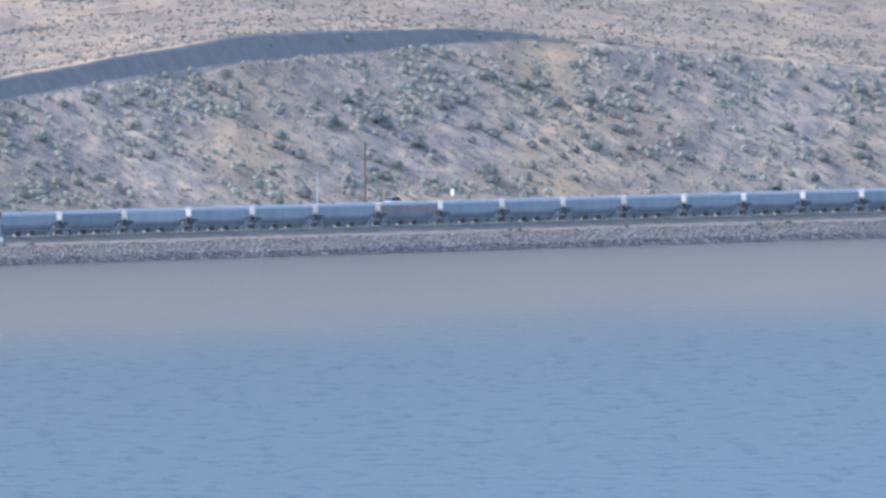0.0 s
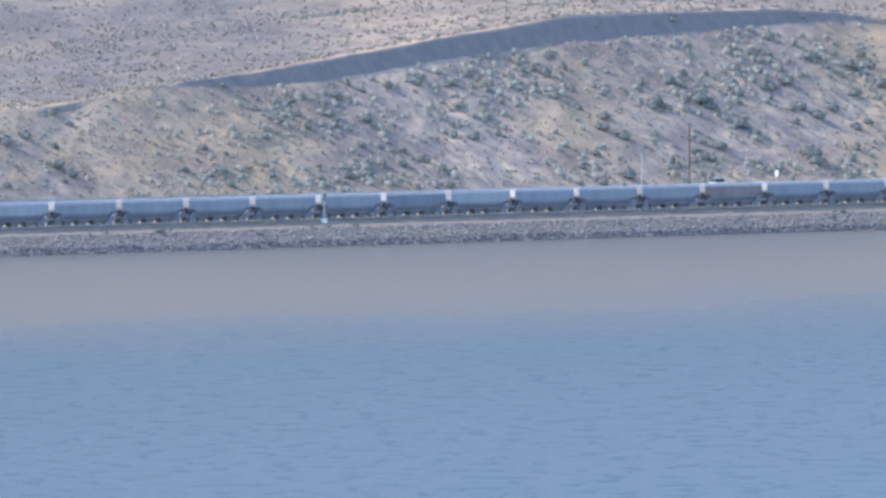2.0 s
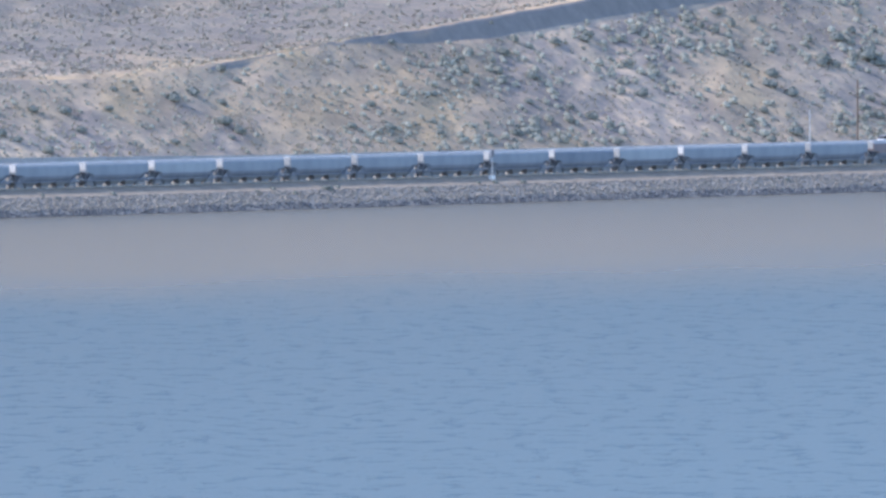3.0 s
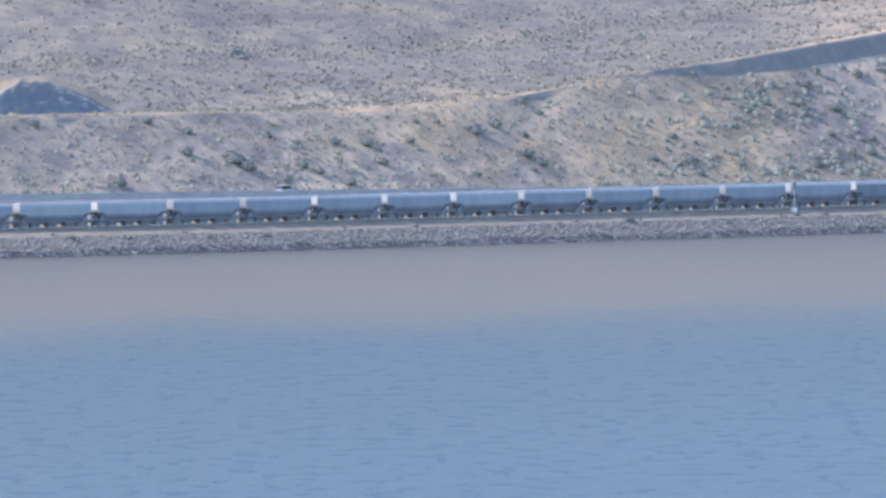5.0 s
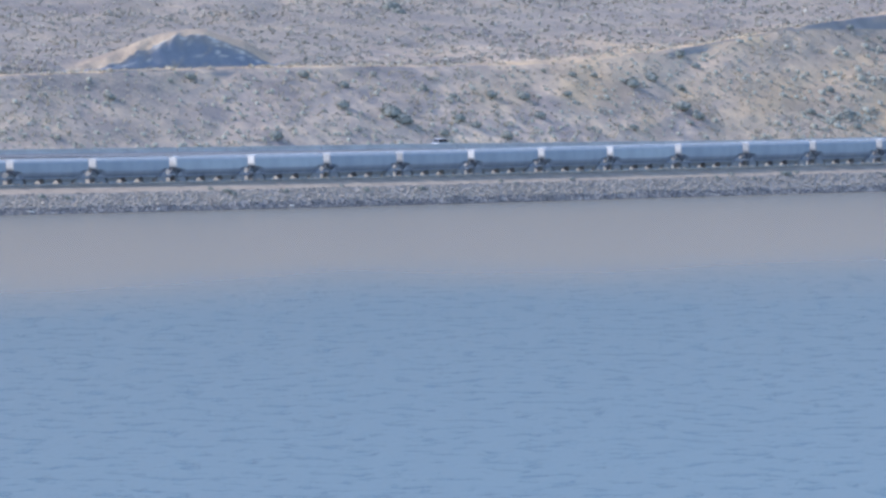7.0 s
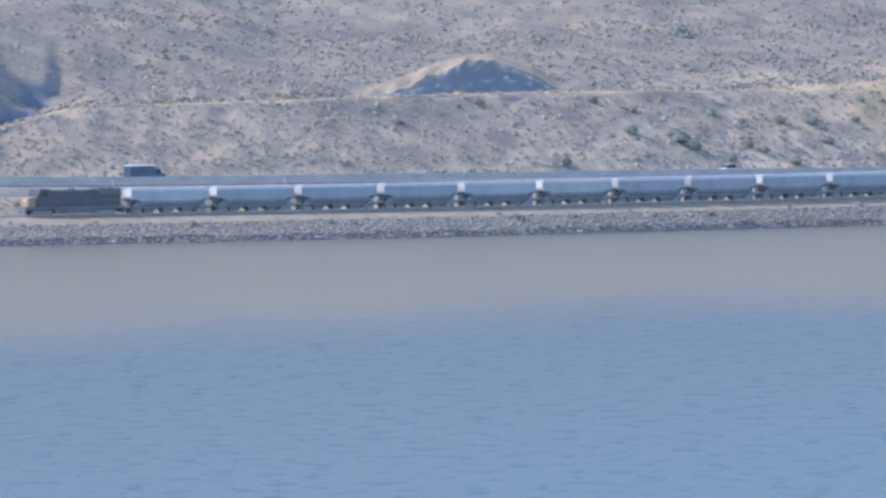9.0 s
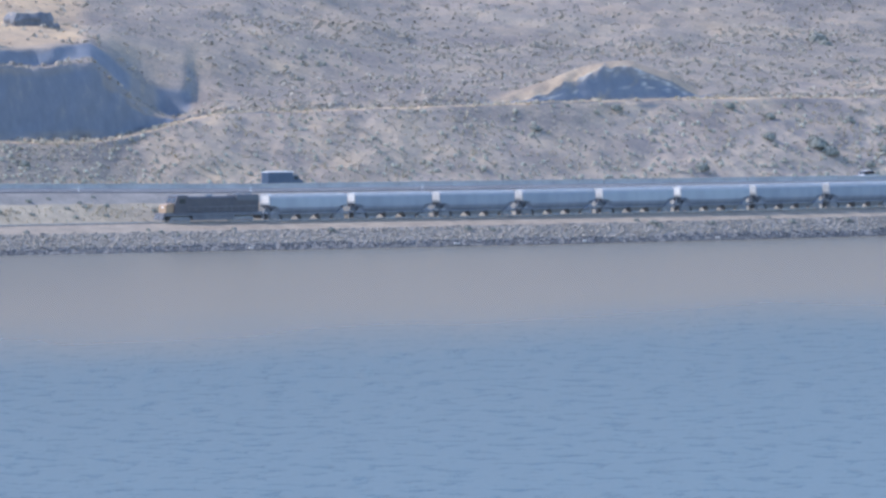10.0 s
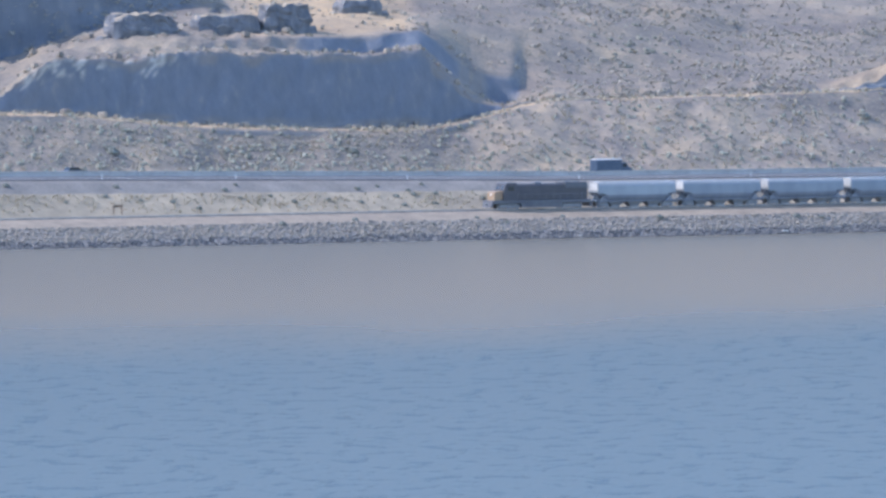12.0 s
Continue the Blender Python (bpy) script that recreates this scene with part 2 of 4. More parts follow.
TIER_TOP = [(-249.4, 131.9, 48.1), (-235.6, 134.6, 46.9), (-227.7, 134.9, 46.1), (-216.6, 134.4, 45.4), (-204.2, 134.4, 44.6), (-198.5, 134.4, 43.4), (-195.5, 136, 40.6), (-193.6, 137.6, 39.8), (-167.3, 136.9, 39.7), (-157.9, 140.7, 39.8), (-154.7, 141, 39.6), (-148.4, 142, 39.3), (-141.1, 146, 39.3), (-134.9, 151, 40.2), (-123.3, 152.8, 38.9), (-97.1, 154.3, 34.8), (-80.3, 142.3, 32.7), (-72.9, 143.1, 32.8), (-69.8, 144.0, 32.9), (-65.5, 145.0, 33.1), (-60.3, 145.7, 33.1), (-57.1, 145.9, 33.1), (-49.8, 144.8, 33.1), (-44.5, 143.4, 33.0), (-40.3, 156.1, 35.0), (-13.0, 156.0, 34.7), (28.4, 160.3, 36.2), (70.4, 168.5, 40.8), (121.4, 180.8, 46.9), (163.5, 184.9, 47.8), (218.1, 177.2, 43.1), (265.3, 167.9, 38.6)]
UPPER = [(-249.4, 215.0, 54.8), (-195.8, 215.0, 51.3), (-160.1, 215.0, 49.5), (-141.1, 215.0, 49.1), (-128.6, 215.0, 48.4), (-116.0, 215.0, 46.9), (-103.4, 215.0, 45.6), (-90.8, 215.0, 45.0), (-76.1, 215.0, 45.0), (-13.0, 215.0, 44.6), (50.0, 215.0, 46.0), (113.0, 215.0, 49.5), (176.1, 215.0, 49.7), (265.3, 215.0, 44.8)]
HIGH = [(-249.4, 300.0, 62.4), (-195.8, 300.0, 62.0), (-160.1, 300.0, 61.1), (-141.1, 300.0, 60.9), (-128.6, 300.0, 60.8), (-116.0, 300.0, 60.7), (-103.4, 300.0, 60.7), (-90.8, 300.0, 60.6), (-76.1, 300.0, 60.4), (-13.0, 300.0, 59.9), (50.0, 300.0, 59.2), (113.0, 300.0, 58.5), (176.1, 300.0, 57.7), (265.3, 300.0, 56.6)]
FAR = [(-249.4, 430.0, 82.5), (-195.8, 430.0, 82.4), (-160.1, 430.0, 82.3), (-141.1, 430.0, 82.2), (-128.6, 430.0, 82.2), (-116.0, 430.0, 82.2), (-103.4, 430.0, 82.1), (-90.8, 430.0, 82.1), (-76.1, 430.0, 82.1), (-13.0, 430.0, 81.9), (50.0, 430.0, 81.6), (113.0, 430.0, 81.4), (176.1, 430.0, 81.1), (265.3, 430.0, 80.8)]


def tab(table, x, col=1):
    return np.interp(x, [r[0] for r in table], [r[col] for r in table])


def smooth_bend(x):
    return sum(tab(BEND, x + d) for d in (-30, -15, 0, 15, 30)) / 5


def plan(x, w, z):
    """World place of a station x, w metres inland of the waterline, z high."""
    a = x / DIST
    y = (w + smooth_bend(x) + SB * DIST) / (SB - CB * a)
    return a * y, y, z


def site(x, w, z=0.0):
    return Vector([float(c) for c in plan(x, w, z)])


def along(x, w):
    """Direction of the shore at a station, as an angle round z."""
    d = site(x + 1, w) - site(x - 1, w)
    return math.degrees(math.atan2(d.y, d.x))


def lattice(seed):
    return np.random.default_rng(seed).random((256, 256))


def value_noise(x, y, scale, seed):
    g = lattice(seed)
    u, v = np.asarray(x) / scale, np.asarray(y) / scale
    i, j = np.floor(u).astype(int), np.floor(v).astype(int)
    f, h = u - i, v - j
    f, h = f * f * (3 - 2 * f), h * h * (3 - 2 * h)
    i0, i1, j0, j1 = i % 256, (i + 1) % 256, j % 256, (j + 1) % 256
    return (g[i0, j0] * (1 - f) + g[i1, j0] * f) * (1 - h) + (g[i0, j1] * (1 - f) + g[i1, j1] * f) * h - 0.5


def step(x, a, b):
    t = np.clip((np.asarray(x, float) - a) / (b - a), 0, 1)
    return t * t * (3 - 2 * t)


def mesh_from(name, verts, faces, mats, smooth=False):
    me = bpy.data.meshes.new(name)
    verts, faces = np.asarray(verts, np.float32), np.asarray(faces, np.int32)
    k = faces.shape[1]
    me.vertices.add(len(verts))
    me.vertices.foreach_set("co", verts.ravel())
    me.loops.add(faces.size)
    me.loops.foreach_set("vertex_index", faces.ravel())
    me.polygons.add(len(faces))
    me.polygons.foreach_set("loop_start", np.arange(0, faces.size, k, dtype=np.int32))
    me.polygons.foreach_set("use_smooth", np.full(len(faces), smooth))
    me.update(calc_edges=True)
    for m in mats:
        me.materials.append(m)
    return me


def part(name, bm, material, parent, label="", at=None):
    """Links a bmesh as one mesh object under a thing or a part."""
    me = bpy.data.meshes.new(name)
    bm.to_mesh(me)
    bm.free()
    me.materials.append(material)
    ob = new(name, me)
    ob.parent = parent
    if at is not None:
        ob.matrix_basis = at
    return tagged(ob, label)


def add_box(bm, x0, x1, y0, y1, z0, z1, bevel=0.0):
    r = bmesh.ops.create_cube(bm, size=1.0)
    for v in r["verts"]:
        v.co = Vector(((x0, x1)[v.co.x > 0], (y0, y1)[v.co.y > 0], (z0, z1)[v.co.z > 0]))
    if bevel:
        es = list({e for v in r["verts"] for e in v.link_edges})
        bmesh.ops.bevel(bm, geom=es, offset=bevel, segments=1, affect="EDGES", profile=0.5)
    return bm


def box(x0, x1, y0, y1, z0, z1, bevel=0.0):
    return add_box(bmesh.new(), x0, x1, y0, y1, z0, z1, bevel)


def add_rod(bm, a, b, r, r2=None, seg=10):
    a, b = Vector(a), Vector(b)
    d = b - a
    m = Matrix.Translation((a + b) / 2) @ d.to_track_quat("Z", "Y").to_matrix().to_4x4()
    bmesh.ops.create_cone(bm, cap_ends=True, segments=seg, radius1=r, radius2=r if r2 is None else r2, depth=d.length, matrix=m)
    return bm


def rod(a, b, r, r2=None, seg=10):
    return add_rod(bmesh.new(), a, b, r, r2, seg)


def prism(outline, y0, y1):
    """A closed outline in x and z, pushed from y0 to y1."""
    bm = bmesh.new()
    lo = [bm.verts.new((x, y0, z)) for x, z in outline]
    hi = [bm.verts.new((x, y1, z)) for x, z in outline]
    n = len(outline)
    bm.faces.new(lo)
    bm.faces.new(hi[::-1])
    for i in range(n):
        bm.faces.new((lo[i], hi[i], hi[(i + 1) % n], lo[(i + 1) % n]))
    bmesh.ops.recalc_face_normals(bm, faces=bm.faces)
    return bm


def extrude_x(outline, x0, x1):
    """A closed outline in y and z, pushed from x0 to x1."""
    bm = bmesh.new()
    lo = [bm.verts.new((x0, y, z)) for y, z in outline]
    hi = [bm.verts.new((x1, y, z)) for y, z in outline]
    bm.faces.new(lo), bm.faces.new(hi[::-1])
    for i in range(len(outline)):
        bm.faces.new((lo[i], hi[i], hi[(i + 1) % len(outline)], lo[(i + 1) % len(outline)]))
    bmesh.ops.recalc_face_normals(bm, faces=bm.faces)
    return bm


def thing(name, at, label, category, group="", kind=""):
    ob = new(name)
    ob.empty_display_size = 0.3
    ob.matrix_basis = at
    return tagged(ob, label, category, group, kind)


def outcrop_material():
    m, nt, b = base("basalt_with_dusty_top", 0.9, 0, 0.2)
    grain = noise_at(nt, coords(nt, (1, 1, 0.35)), 0.8, 6, 0.65)
    dust = noise_at(nt, coords(nt), 1.3, 5, 0.7)
    rock = ramp(nt, grain, [(0.36, (0.12, 0.132, 0.152)), (0.64, (0.205, 0.212, 0.225))])
    tan = ramp(nt, dust, [(0.3, (0.31, 0.26, 0.195)), (0.7, (0.46, 0.375, 0.27))])
    nz = nt.nodes.new("ShaderNodeSeparateXYZ")
    nt.links.new(nt.nodes.new("ShaderNodeNewGeometry").outputs["True Normal"], nz.inputs[0])
    nt.links.new(mix(nt, ramp(nt, nz.outputs["Z"], [(0.62, (0, 0, 0)), (0.85, (1, 1, 1))]), rock, tan), b.inputs["Base Color"])
    bump(nt, b, grain, 0.8, 0.3)
    return m


HILL = hill_material()
OUTCROP = outcrop_material()
WATER = water_material()
GRAVEL = grained("track_gravel", (0.22, 0.18, 0.138), (0.375, 0.30, 0.22), 2.2, relief=0.6)
VERGE = grained("dry_yellow_verge", (0.28, 0.235, 0.17), (0.46, 0.375, 0.265), 0.45, relief=0.6, size=0.15)
SHORE = grained("shore_rubble", (0.185, 0.168, 0.148), (0.295, 0.265, 0.23), 1.5, relief=0.8, size=0.2)
ASPHALT = grained("asphalt", (0.115, 0.118, 0.124), (0.18, 0.18, 0.18), 1.2, relief=0.2, size=0.01)
ASPHALT.node_tree.nodes["Principled BSDF"].inputs["Specular IOR Level"].default_value = 0.08
CONCRETE = grained("concrete", (0.32, 0.315, 0.30), (0.46, 0.445, 0.42), 1.5, relief=0.2, size=0.02)
STONE = varied("riprap_stone", (0.215, 0.193, 0.168), (0.38, 0.332, 0.27), 0.9)
STONE_MANY = varied("riprap_stone_many", (0.215, 0.193, 0.168), (0.38, 0.332, 0.27), 0.9, "Island")
SAGE = varied("sage_leaves", (0.34, 0.332, 0.273), (0.48, 0.465, 0.38), 0.9, "Island")
SAGE_DARK = varied("dark_sage_leaves", (0.24, 0.237, 0.195), (0.35, 0.34, 0.28), 0.9, "Island")
BRUSH = varied("deep_green_brush", (0.21, 0.225, 0.195), (0.31, 0.315, 0.275), 0.9, "Island")
SCRUB = varied("low_scrub", (0.31, 0.288, 0.24), (0.43, 0.395, 0.325), 0.95, "Island")
SCRUB_BROWN = varied("grey_brown_scrub", (0.26, 0.24, 0.20), (0.39, 0.355, 0.29), 0.95, "Island")
STRAW = varied("dry_grass", (0.42, 0.365, 0.27), (0.54, 0.475, 0.365), 0.9, "Island")
TWIG = grained("grey_twigs", (0.12, 0.10, 0.085), (0.25, 0.215, 0.18), 6.0)
CAR_GREY = grained("weathered_light_grey_paint", (0.225, 0.265, 0.305), (0.305, 0.345, 0.385), 0.7, 0.8, relief=0.05, space="Object", stretch=(1, 1, 0.3))
CAR_WHITE = grained("pale_grey_paint", (0.285, 0.325, 0.36), (0.37, 0.415, 0.445), 0.7, 0.8, relief=0.05, space="Object", stretch=(1, 1, 0.3))
CAR_DARK = grained("dark_slate_paint", (0.16, 0.195, 0.24), (0.24, 0.275, 0.32), 0.7, 0.8, relief=0.05, space="Object", stretch=(1, 1, 0.3))
CAR_MAROON = grained("faded_brown_paint", (0.21, 0.18, 0.185), (0.29, 0.25, 0.25), 0.7, 0.8, relief=0.05, space="Object", stretch=(1, 1, 0.3))
# pale tones for roofs and ends: sunlight put into the paint
ROOF_PALE = grained("sunlit_pale_roof", (0.36, 0.365, 0.365), (0.47, 0.47, 0.465), 0.9, 0.9, relief=0.05, space="Object")
END_PALE = varied("sunlit_end_paint", (0.36, 0.37, 0.37), (0.74, 0.735, 0.71), 0.5)
UNDER = grained("grimy_steel", (0.20, 0.22, 0.25), (0.31, 0.325, 0.345), 2.0, 0.8, 0.0, space="Object")
# darker slate that paints in the shade low on the wagons
LOW_SHADE = grained("shaded_slate_paint", (0.18, 0.205, 0.25), (0.25, 0.275, 0.32), 0.7, 0.85, relief=0.05, space="Object", stretch=(1, 1, 0.3))
STEEL = grained("worn_steel", (0.18, 0.17, 0.16), (0.36, 0.34, 0.32), 3.0, 0.45, 0.8, space="Object")
GALV = grained("galvanised_steel", (0.45, 0.46, 0.47), (0.62, 0.63, 0.64), 2.0, 0.45, 0.4, space="Object")
ORANGE = grained("grimy_orange_paint", (0.30, 0.21, 0.14), (0.42, 0.30, 0.20), 1.0, 0.45, relief=0.05, space="Object")
HOOD_PAINT = grained("dark_brown_grey_paint", (0.075, 0.078, 0.092), (0.115, 0.112, 0.118), 0.6, 0.6, relief=0.05, space="Object")
DARK_GREY = grained("dark_grey_paint", (0.095, 0.105, 0.125), (0.15, 0.16, 0.178), 1.0, 0.55, relief=0.05, space="Object")
POLE_WOOD = grained("weathered_pole_wood", (0.11, 0.075, 0.055), (0.22, 0.165, 0.125), 5.0, stretch=(1, 1, 0.1))
WHITE = grained("white_paint", (0.74, 0.74, 0.72), (0.84, 0.84, 0.82), 2.0, 0.5, relief=0.03, space="Object")
BLEACHED = grained("bleached_wood", (0.60, 0.57, 0.52), (0.80, 0.77, 0.71), 4.0, space="Object")
BLUE_VAN = grained("slate_blue_paint", (0.05, 0.08, 0.125), (0.08, 0.115, 0.17), 1.5, 0.4, relief=0.03, space="Object")
TYRE = grained("tyre_rubber", (0.02, 0.02, 0.02), (0.045, 0.044, 0.043), 4.0, 0.85, space="Object")
GLASS, _nt, _b = base("dark_glass", 0.06, 0, 0.6)
_b.inputs["Base Color"].default_value = (0.015, 0.02, 0.025, 1)
STONE_WET_SHADE = varied("wet_shaded_stone", (0.07, 0.07, 0.072), (0.16, 0.155, 0.15), 0.45, "Island")
RED_LENS, _nt, _b = base("signal_lens", 0.2)
_b.inputs["Base Color"].default_value = (0.12, 0.03, 0.02, 1)

# ---- ground: one sheet from the lake bed over the railway, the highway and the hill ----
flat = lambda w, z: [(-300, w, z), (300, w, z)]
LINES = [
    (flat(-14, -5), 2, 0), (flat(0, -0.25), 8, 1), (flat(6.4, 3.45), 4, 2), (flat(9.5, 4.35), 5, 2), (flat(17.5, 4.4), 12, 3),
    ([(x, 29.0, z - 0.25) for x, z in HIGHWAY_Z], 8, 0), ([(x, 57.5, z - 0.25) for x, z in HIGHWAY_Z], 52, 0),
    (SCARP, 6, 0), (CREST, 4, 0), (BENCH_BACK, 14, 0), (ROCK_TOP, 7, 0), (LEDGE_BACK, 6, 0), (STEP_TOP, 8, 0),
    # last line: unseen ridge, added high so the lake reflects hill over low sky
    (SHELF_BACK, 9, 0), (TIER_TOP, 32, 0), (UPPER, 34, 0), (HIGH, 14, 0), (FAR, 4, 0), ([(-300, 1500, 620), (300, 1500, 620)], 0, 0),
]
XS = np.concatenate([[-1500, -900, -500, -350], np.arange(-270, 281, 0.75), [350, 500, 900, 1500]])
rows_w, rows_z, rows_mat, rows_line = [], [], [], []
for k in range(len(LINES) - 1):
    (ta, n, mi), (tb, _, _) = LINES[k], LINES[k + 1]
    wa, za, wb, zb = tab(ta, XS, 1), tab(ta, XS, 2), tab(tb, XS, 1), tab(tb, XS, 2)
    for i in range(n):
        f = i / n
        rows_w.append(wa + (wb - wa) * f)
        rows_z.append(za + (zb - za) * f)
        rows_mat.append(1 if k == 4 and f > 0.6 else mi)
        rows_line.append(k + f)
rows_w.append(tab(LINES[-1][0], XS, 1)), rows_z.append(tab(LINES[-1][0], XS, 2)), rows_line.append(len(LINES) - 1)
GW, GZ, GL = np.array(rows_w), np.array(rows_z), np.array(rows_line)[:, None] + 0 * XS
GX = XS[None, :] + 0 * GW
# unevenness: hill swells, gullies, ragged rock faces
hill_amt = step(GL, 6.0, 6.25) * (1 - step(GL, 6.95, 7.0)) + step(GL, 9.3, 10) * 0.6 + step(GL, 13, 14) * 0.8
GZ = GZ + hill_amt * (1.3 * value_noise(GX * 1.4, GW, 15, 1) + 0.6 * value_noise(GX * 1.4, GW, 5, 2) + 0.25 * value_noise(GX, GW, 2, 3))
GZ = GZ + step(GL, 13.5, 15) * (1 - 0.8 * step(GX, 24, 38) * (1 - step(GX, 96, 112)) * step(GL, 14.5, 14.9)) * (2.2 * value_noise(GX * 1.4, GW, 40, 4) + 0.8 * value_noise(GX * 1.4, GW, 12, 5))
GZ = GZ + 0.25 * value_noise(GX, GW, 3, 6) * (step(GL, 4, 4.3) * (1 - step(GL, 4.8, 5)))
face = step(GL, 9.0, 9.15) * (1 - step(GL, 10.0, 10.4)) + step(GL, 11.0, 11.2) * (1 - step(GL, 12, 12.4)) + step(GL, 13, 13.2) * (1 - step(GL, 14, 14.3)) * (GX < -180)
GW = GW + face * (0.9 * value_noise(GX * 1.4, GZ * 0.4, 5, 18) + 0.8 * value_noise(GX * 1.4, GZ * 0.5, 1.8, 9))
GZ = GZ + step(GL, 9.6, 10) * (1 - step(GL, 10.4, 11)) * (GX < -60) * (0.9 * value_noise(GX * 1.4, GW * 0, 3.5, 10) + 0.8 * value_noise(GX * 1.4, GW, 1.3, 13))
edge_amt = np.exp(-((GL - 8) / 0.5) ** 2) + 0.5 * np.exp(-((GL - 7) / 0.2) ** 2)
GZ = GZ + edge_amt * (0.45 * value_noise(GX, GW * 0, 7, 11) + 0.3 * value_noise(GX, GW * 0, 1.6, 12))
GZ = GZ + step(-GX, 176, 186) * step(GL, 10.1, 10.5) * (1 - step(GL, 12.7, 13)) * (1.1 * value_noise(GX * 1.4, GW, 3.2, 14) + 0.5 * value_noise(GX * 1.4, GW, 1.2, 15))
px, py, pz = plan(GX, GW, GZ)
NR, NC = GW.shape
GRID = np.stack([px, py, pz], -1)
idx = np.arange(NR * NC).reshape(NR, NC)
faces = np.stack([idx[:-1, :-1], idx[:-1, 1:], idx[1:, 1:], idx[1:, :-1]], -1).reshape(-1, 4)
ground_me = mesh_from("ground", GRID.reshape(-1, 3), faces, [HILL, SHORE, GRAVEL, VERGE], True)
ground_me.polygons.foreach_set("material_index", np.repeat(np.array(rows_mat, np.int32), NC - 1))
# plant cover: red = dry grass, green = grey low sagebrush, blue = bare basalt with shade in its colour
patch = value_noise(GX * 1.4, GW, 26, 20) + 0.6 * value_noise(GX * 1.4, GW, 9, 21)
grass = np.clip(0.30 + 1.3 * patch, 0, 1)
grass = grass * (1 - 0.6 * step(-GX, 0, 50) * step(GL, 5.9, 6) * (1 - step(GL, 8.0, 8.2)))
grass = np.maximum(grass, step(GL, 4, 4.4) * (1 - step(GL, 4.9, 5)) * np.clip(0.6 + 1.2 * value_noise(GX, GW * 2, 14, 22), 0, 1))
grass = np.maximum(grass, np.exp(-((GL - 8.3) / 0.5) ** 2))
tan_field = step(GX, 32, 42) * (1 - step(GX, 92, 104)) * step(GW + 0.1 * abs(GX - 62) + 6 * value_noise(GX, GW, 14, 25), 204, 209) + step(GX, -197, -186) * (1 - step(GX, -161, -157)) * step(GL, 12.0, 12.3)
# the unseen far slope is all tan grass, to warm its reflection
grass = np.clip(np.maximum(np.maximum(grass, tan_field), step(GL, 16.3, 16.9)), 0, 1)
sage = np.clip(0.1 + 0.8 * step(GL, 8.8, 9.6) + 0.15 * (GX < -140) + (1.7 - 0.6 * step(GL, 8.8, 9.6)) * (value_noise(GX * 1.4, GW, 32, 23) + 0.5 * value_noise(GX * 1.4, GW, 10, 24)), 0, 0.9)
sage = sage * (1 - 0.55 * step(GX, 70, 110) * (1 - step(GL, 7, 7.4)))
sage = np.clip(sage + 0.52 * step(-GX, 10, 70) * (1 - step(GL, 8.3, 8.8)), 0, 0.9)
sage = sage * step(GL, 6, 6.2) * (1 - np.exp(-((GL - 8.2) / 0.6) ** 2)) + 0.25 * step(GL, 9.5, 11) * (GX > -150)
sage = sage * (1 - step(GL, 16.3, 16.9)) * (1 - 0.6 * step(GX, 50, 95) * step(GL, 8.2, 9))
grass = np.maximum(grass, 0.75 * step(GX, 50, 95) * step(GL, 8.2, 9))
ledge = step(-GX, 132, 141) * step(GL, 9.8, 10.1) * (1 - step(GL, 14.0, 14.4))
sage = np.maximum(sage, 0.85 * ledge)
crest_top = step(GX, -86, -80) * (1 - step(GX, -46, -42)) * step(GL, 9.8, 10.0) * (1 - step(GL, 11.0, 11.6))
grass, sage = np.maximum(grass, 0.95 * crest_top), sage * (1 - crest_top) + 0.42 * crest_top
sage = np.clip(sage * (1 - 0.9 * np.clip(tan_field, 0, 1)), 0, 0.92)
ragged = 0.25 * value_noise(GX * 1.4, GZ * 2, 6, 26)
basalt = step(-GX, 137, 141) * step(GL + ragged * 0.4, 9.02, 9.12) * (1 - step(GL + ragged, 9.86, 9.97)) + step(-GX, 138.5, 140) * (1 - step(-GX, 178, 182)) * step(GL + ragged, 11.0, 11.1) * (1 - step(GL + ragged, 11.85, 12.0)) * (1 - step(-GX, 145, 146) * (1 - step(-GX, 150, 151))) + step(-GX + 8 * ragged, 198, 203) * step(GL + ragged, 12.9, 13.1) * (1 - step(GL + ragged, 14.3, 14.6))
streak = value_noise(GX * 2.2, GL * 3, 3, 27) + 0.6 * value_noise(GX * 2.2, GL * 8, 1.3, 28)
# the same dark colour spreads the mound's shaded face over its flank
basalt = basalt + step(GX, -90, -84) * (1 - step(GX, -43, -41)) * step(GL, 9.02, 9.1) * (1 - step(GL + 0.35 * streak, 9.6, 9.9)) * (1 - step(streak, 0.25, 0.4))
# pale streaks: loose soil, and painted spots of sun on the faces
drip = value_noise(GX * 1.4, GL * 14, 2.2, 29) + 0.7 * value_noise(GX * 1.4, GL * 30, 0.9, 30)
pale = step(drip, 0.16, 0.34) * (step(GX, -80, -76) * (1 - step(GX, -48, -45)) * step(GL, 9.25, 9.45) * (1 - step(GL, 10.0, 10.2)) + step(-GX, 196, 206) * step(GL, 9.6, 9.75) * (1 - step(GL, 10.0, 10.3)))
att = ground_me.color_attributes.new("cover", "FLOAT_COLOR", "POINT")
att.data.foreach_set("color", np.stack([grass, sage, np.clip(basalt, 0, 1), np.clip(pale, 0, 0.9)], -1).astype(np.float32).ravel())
tagged(new("ground", ground_me), "dry tan hillside with cut rock faces above a lake", "hillside", kind="structure")
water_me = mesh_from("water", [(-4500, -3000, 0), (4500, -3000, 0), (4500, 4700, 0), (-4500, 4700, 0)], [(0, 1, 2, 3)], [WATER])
tagged(new("water", water_me), "blue rippled lake water with a calm shore strip, tinted tan for the hill's reflection", "lake", kind="structure")


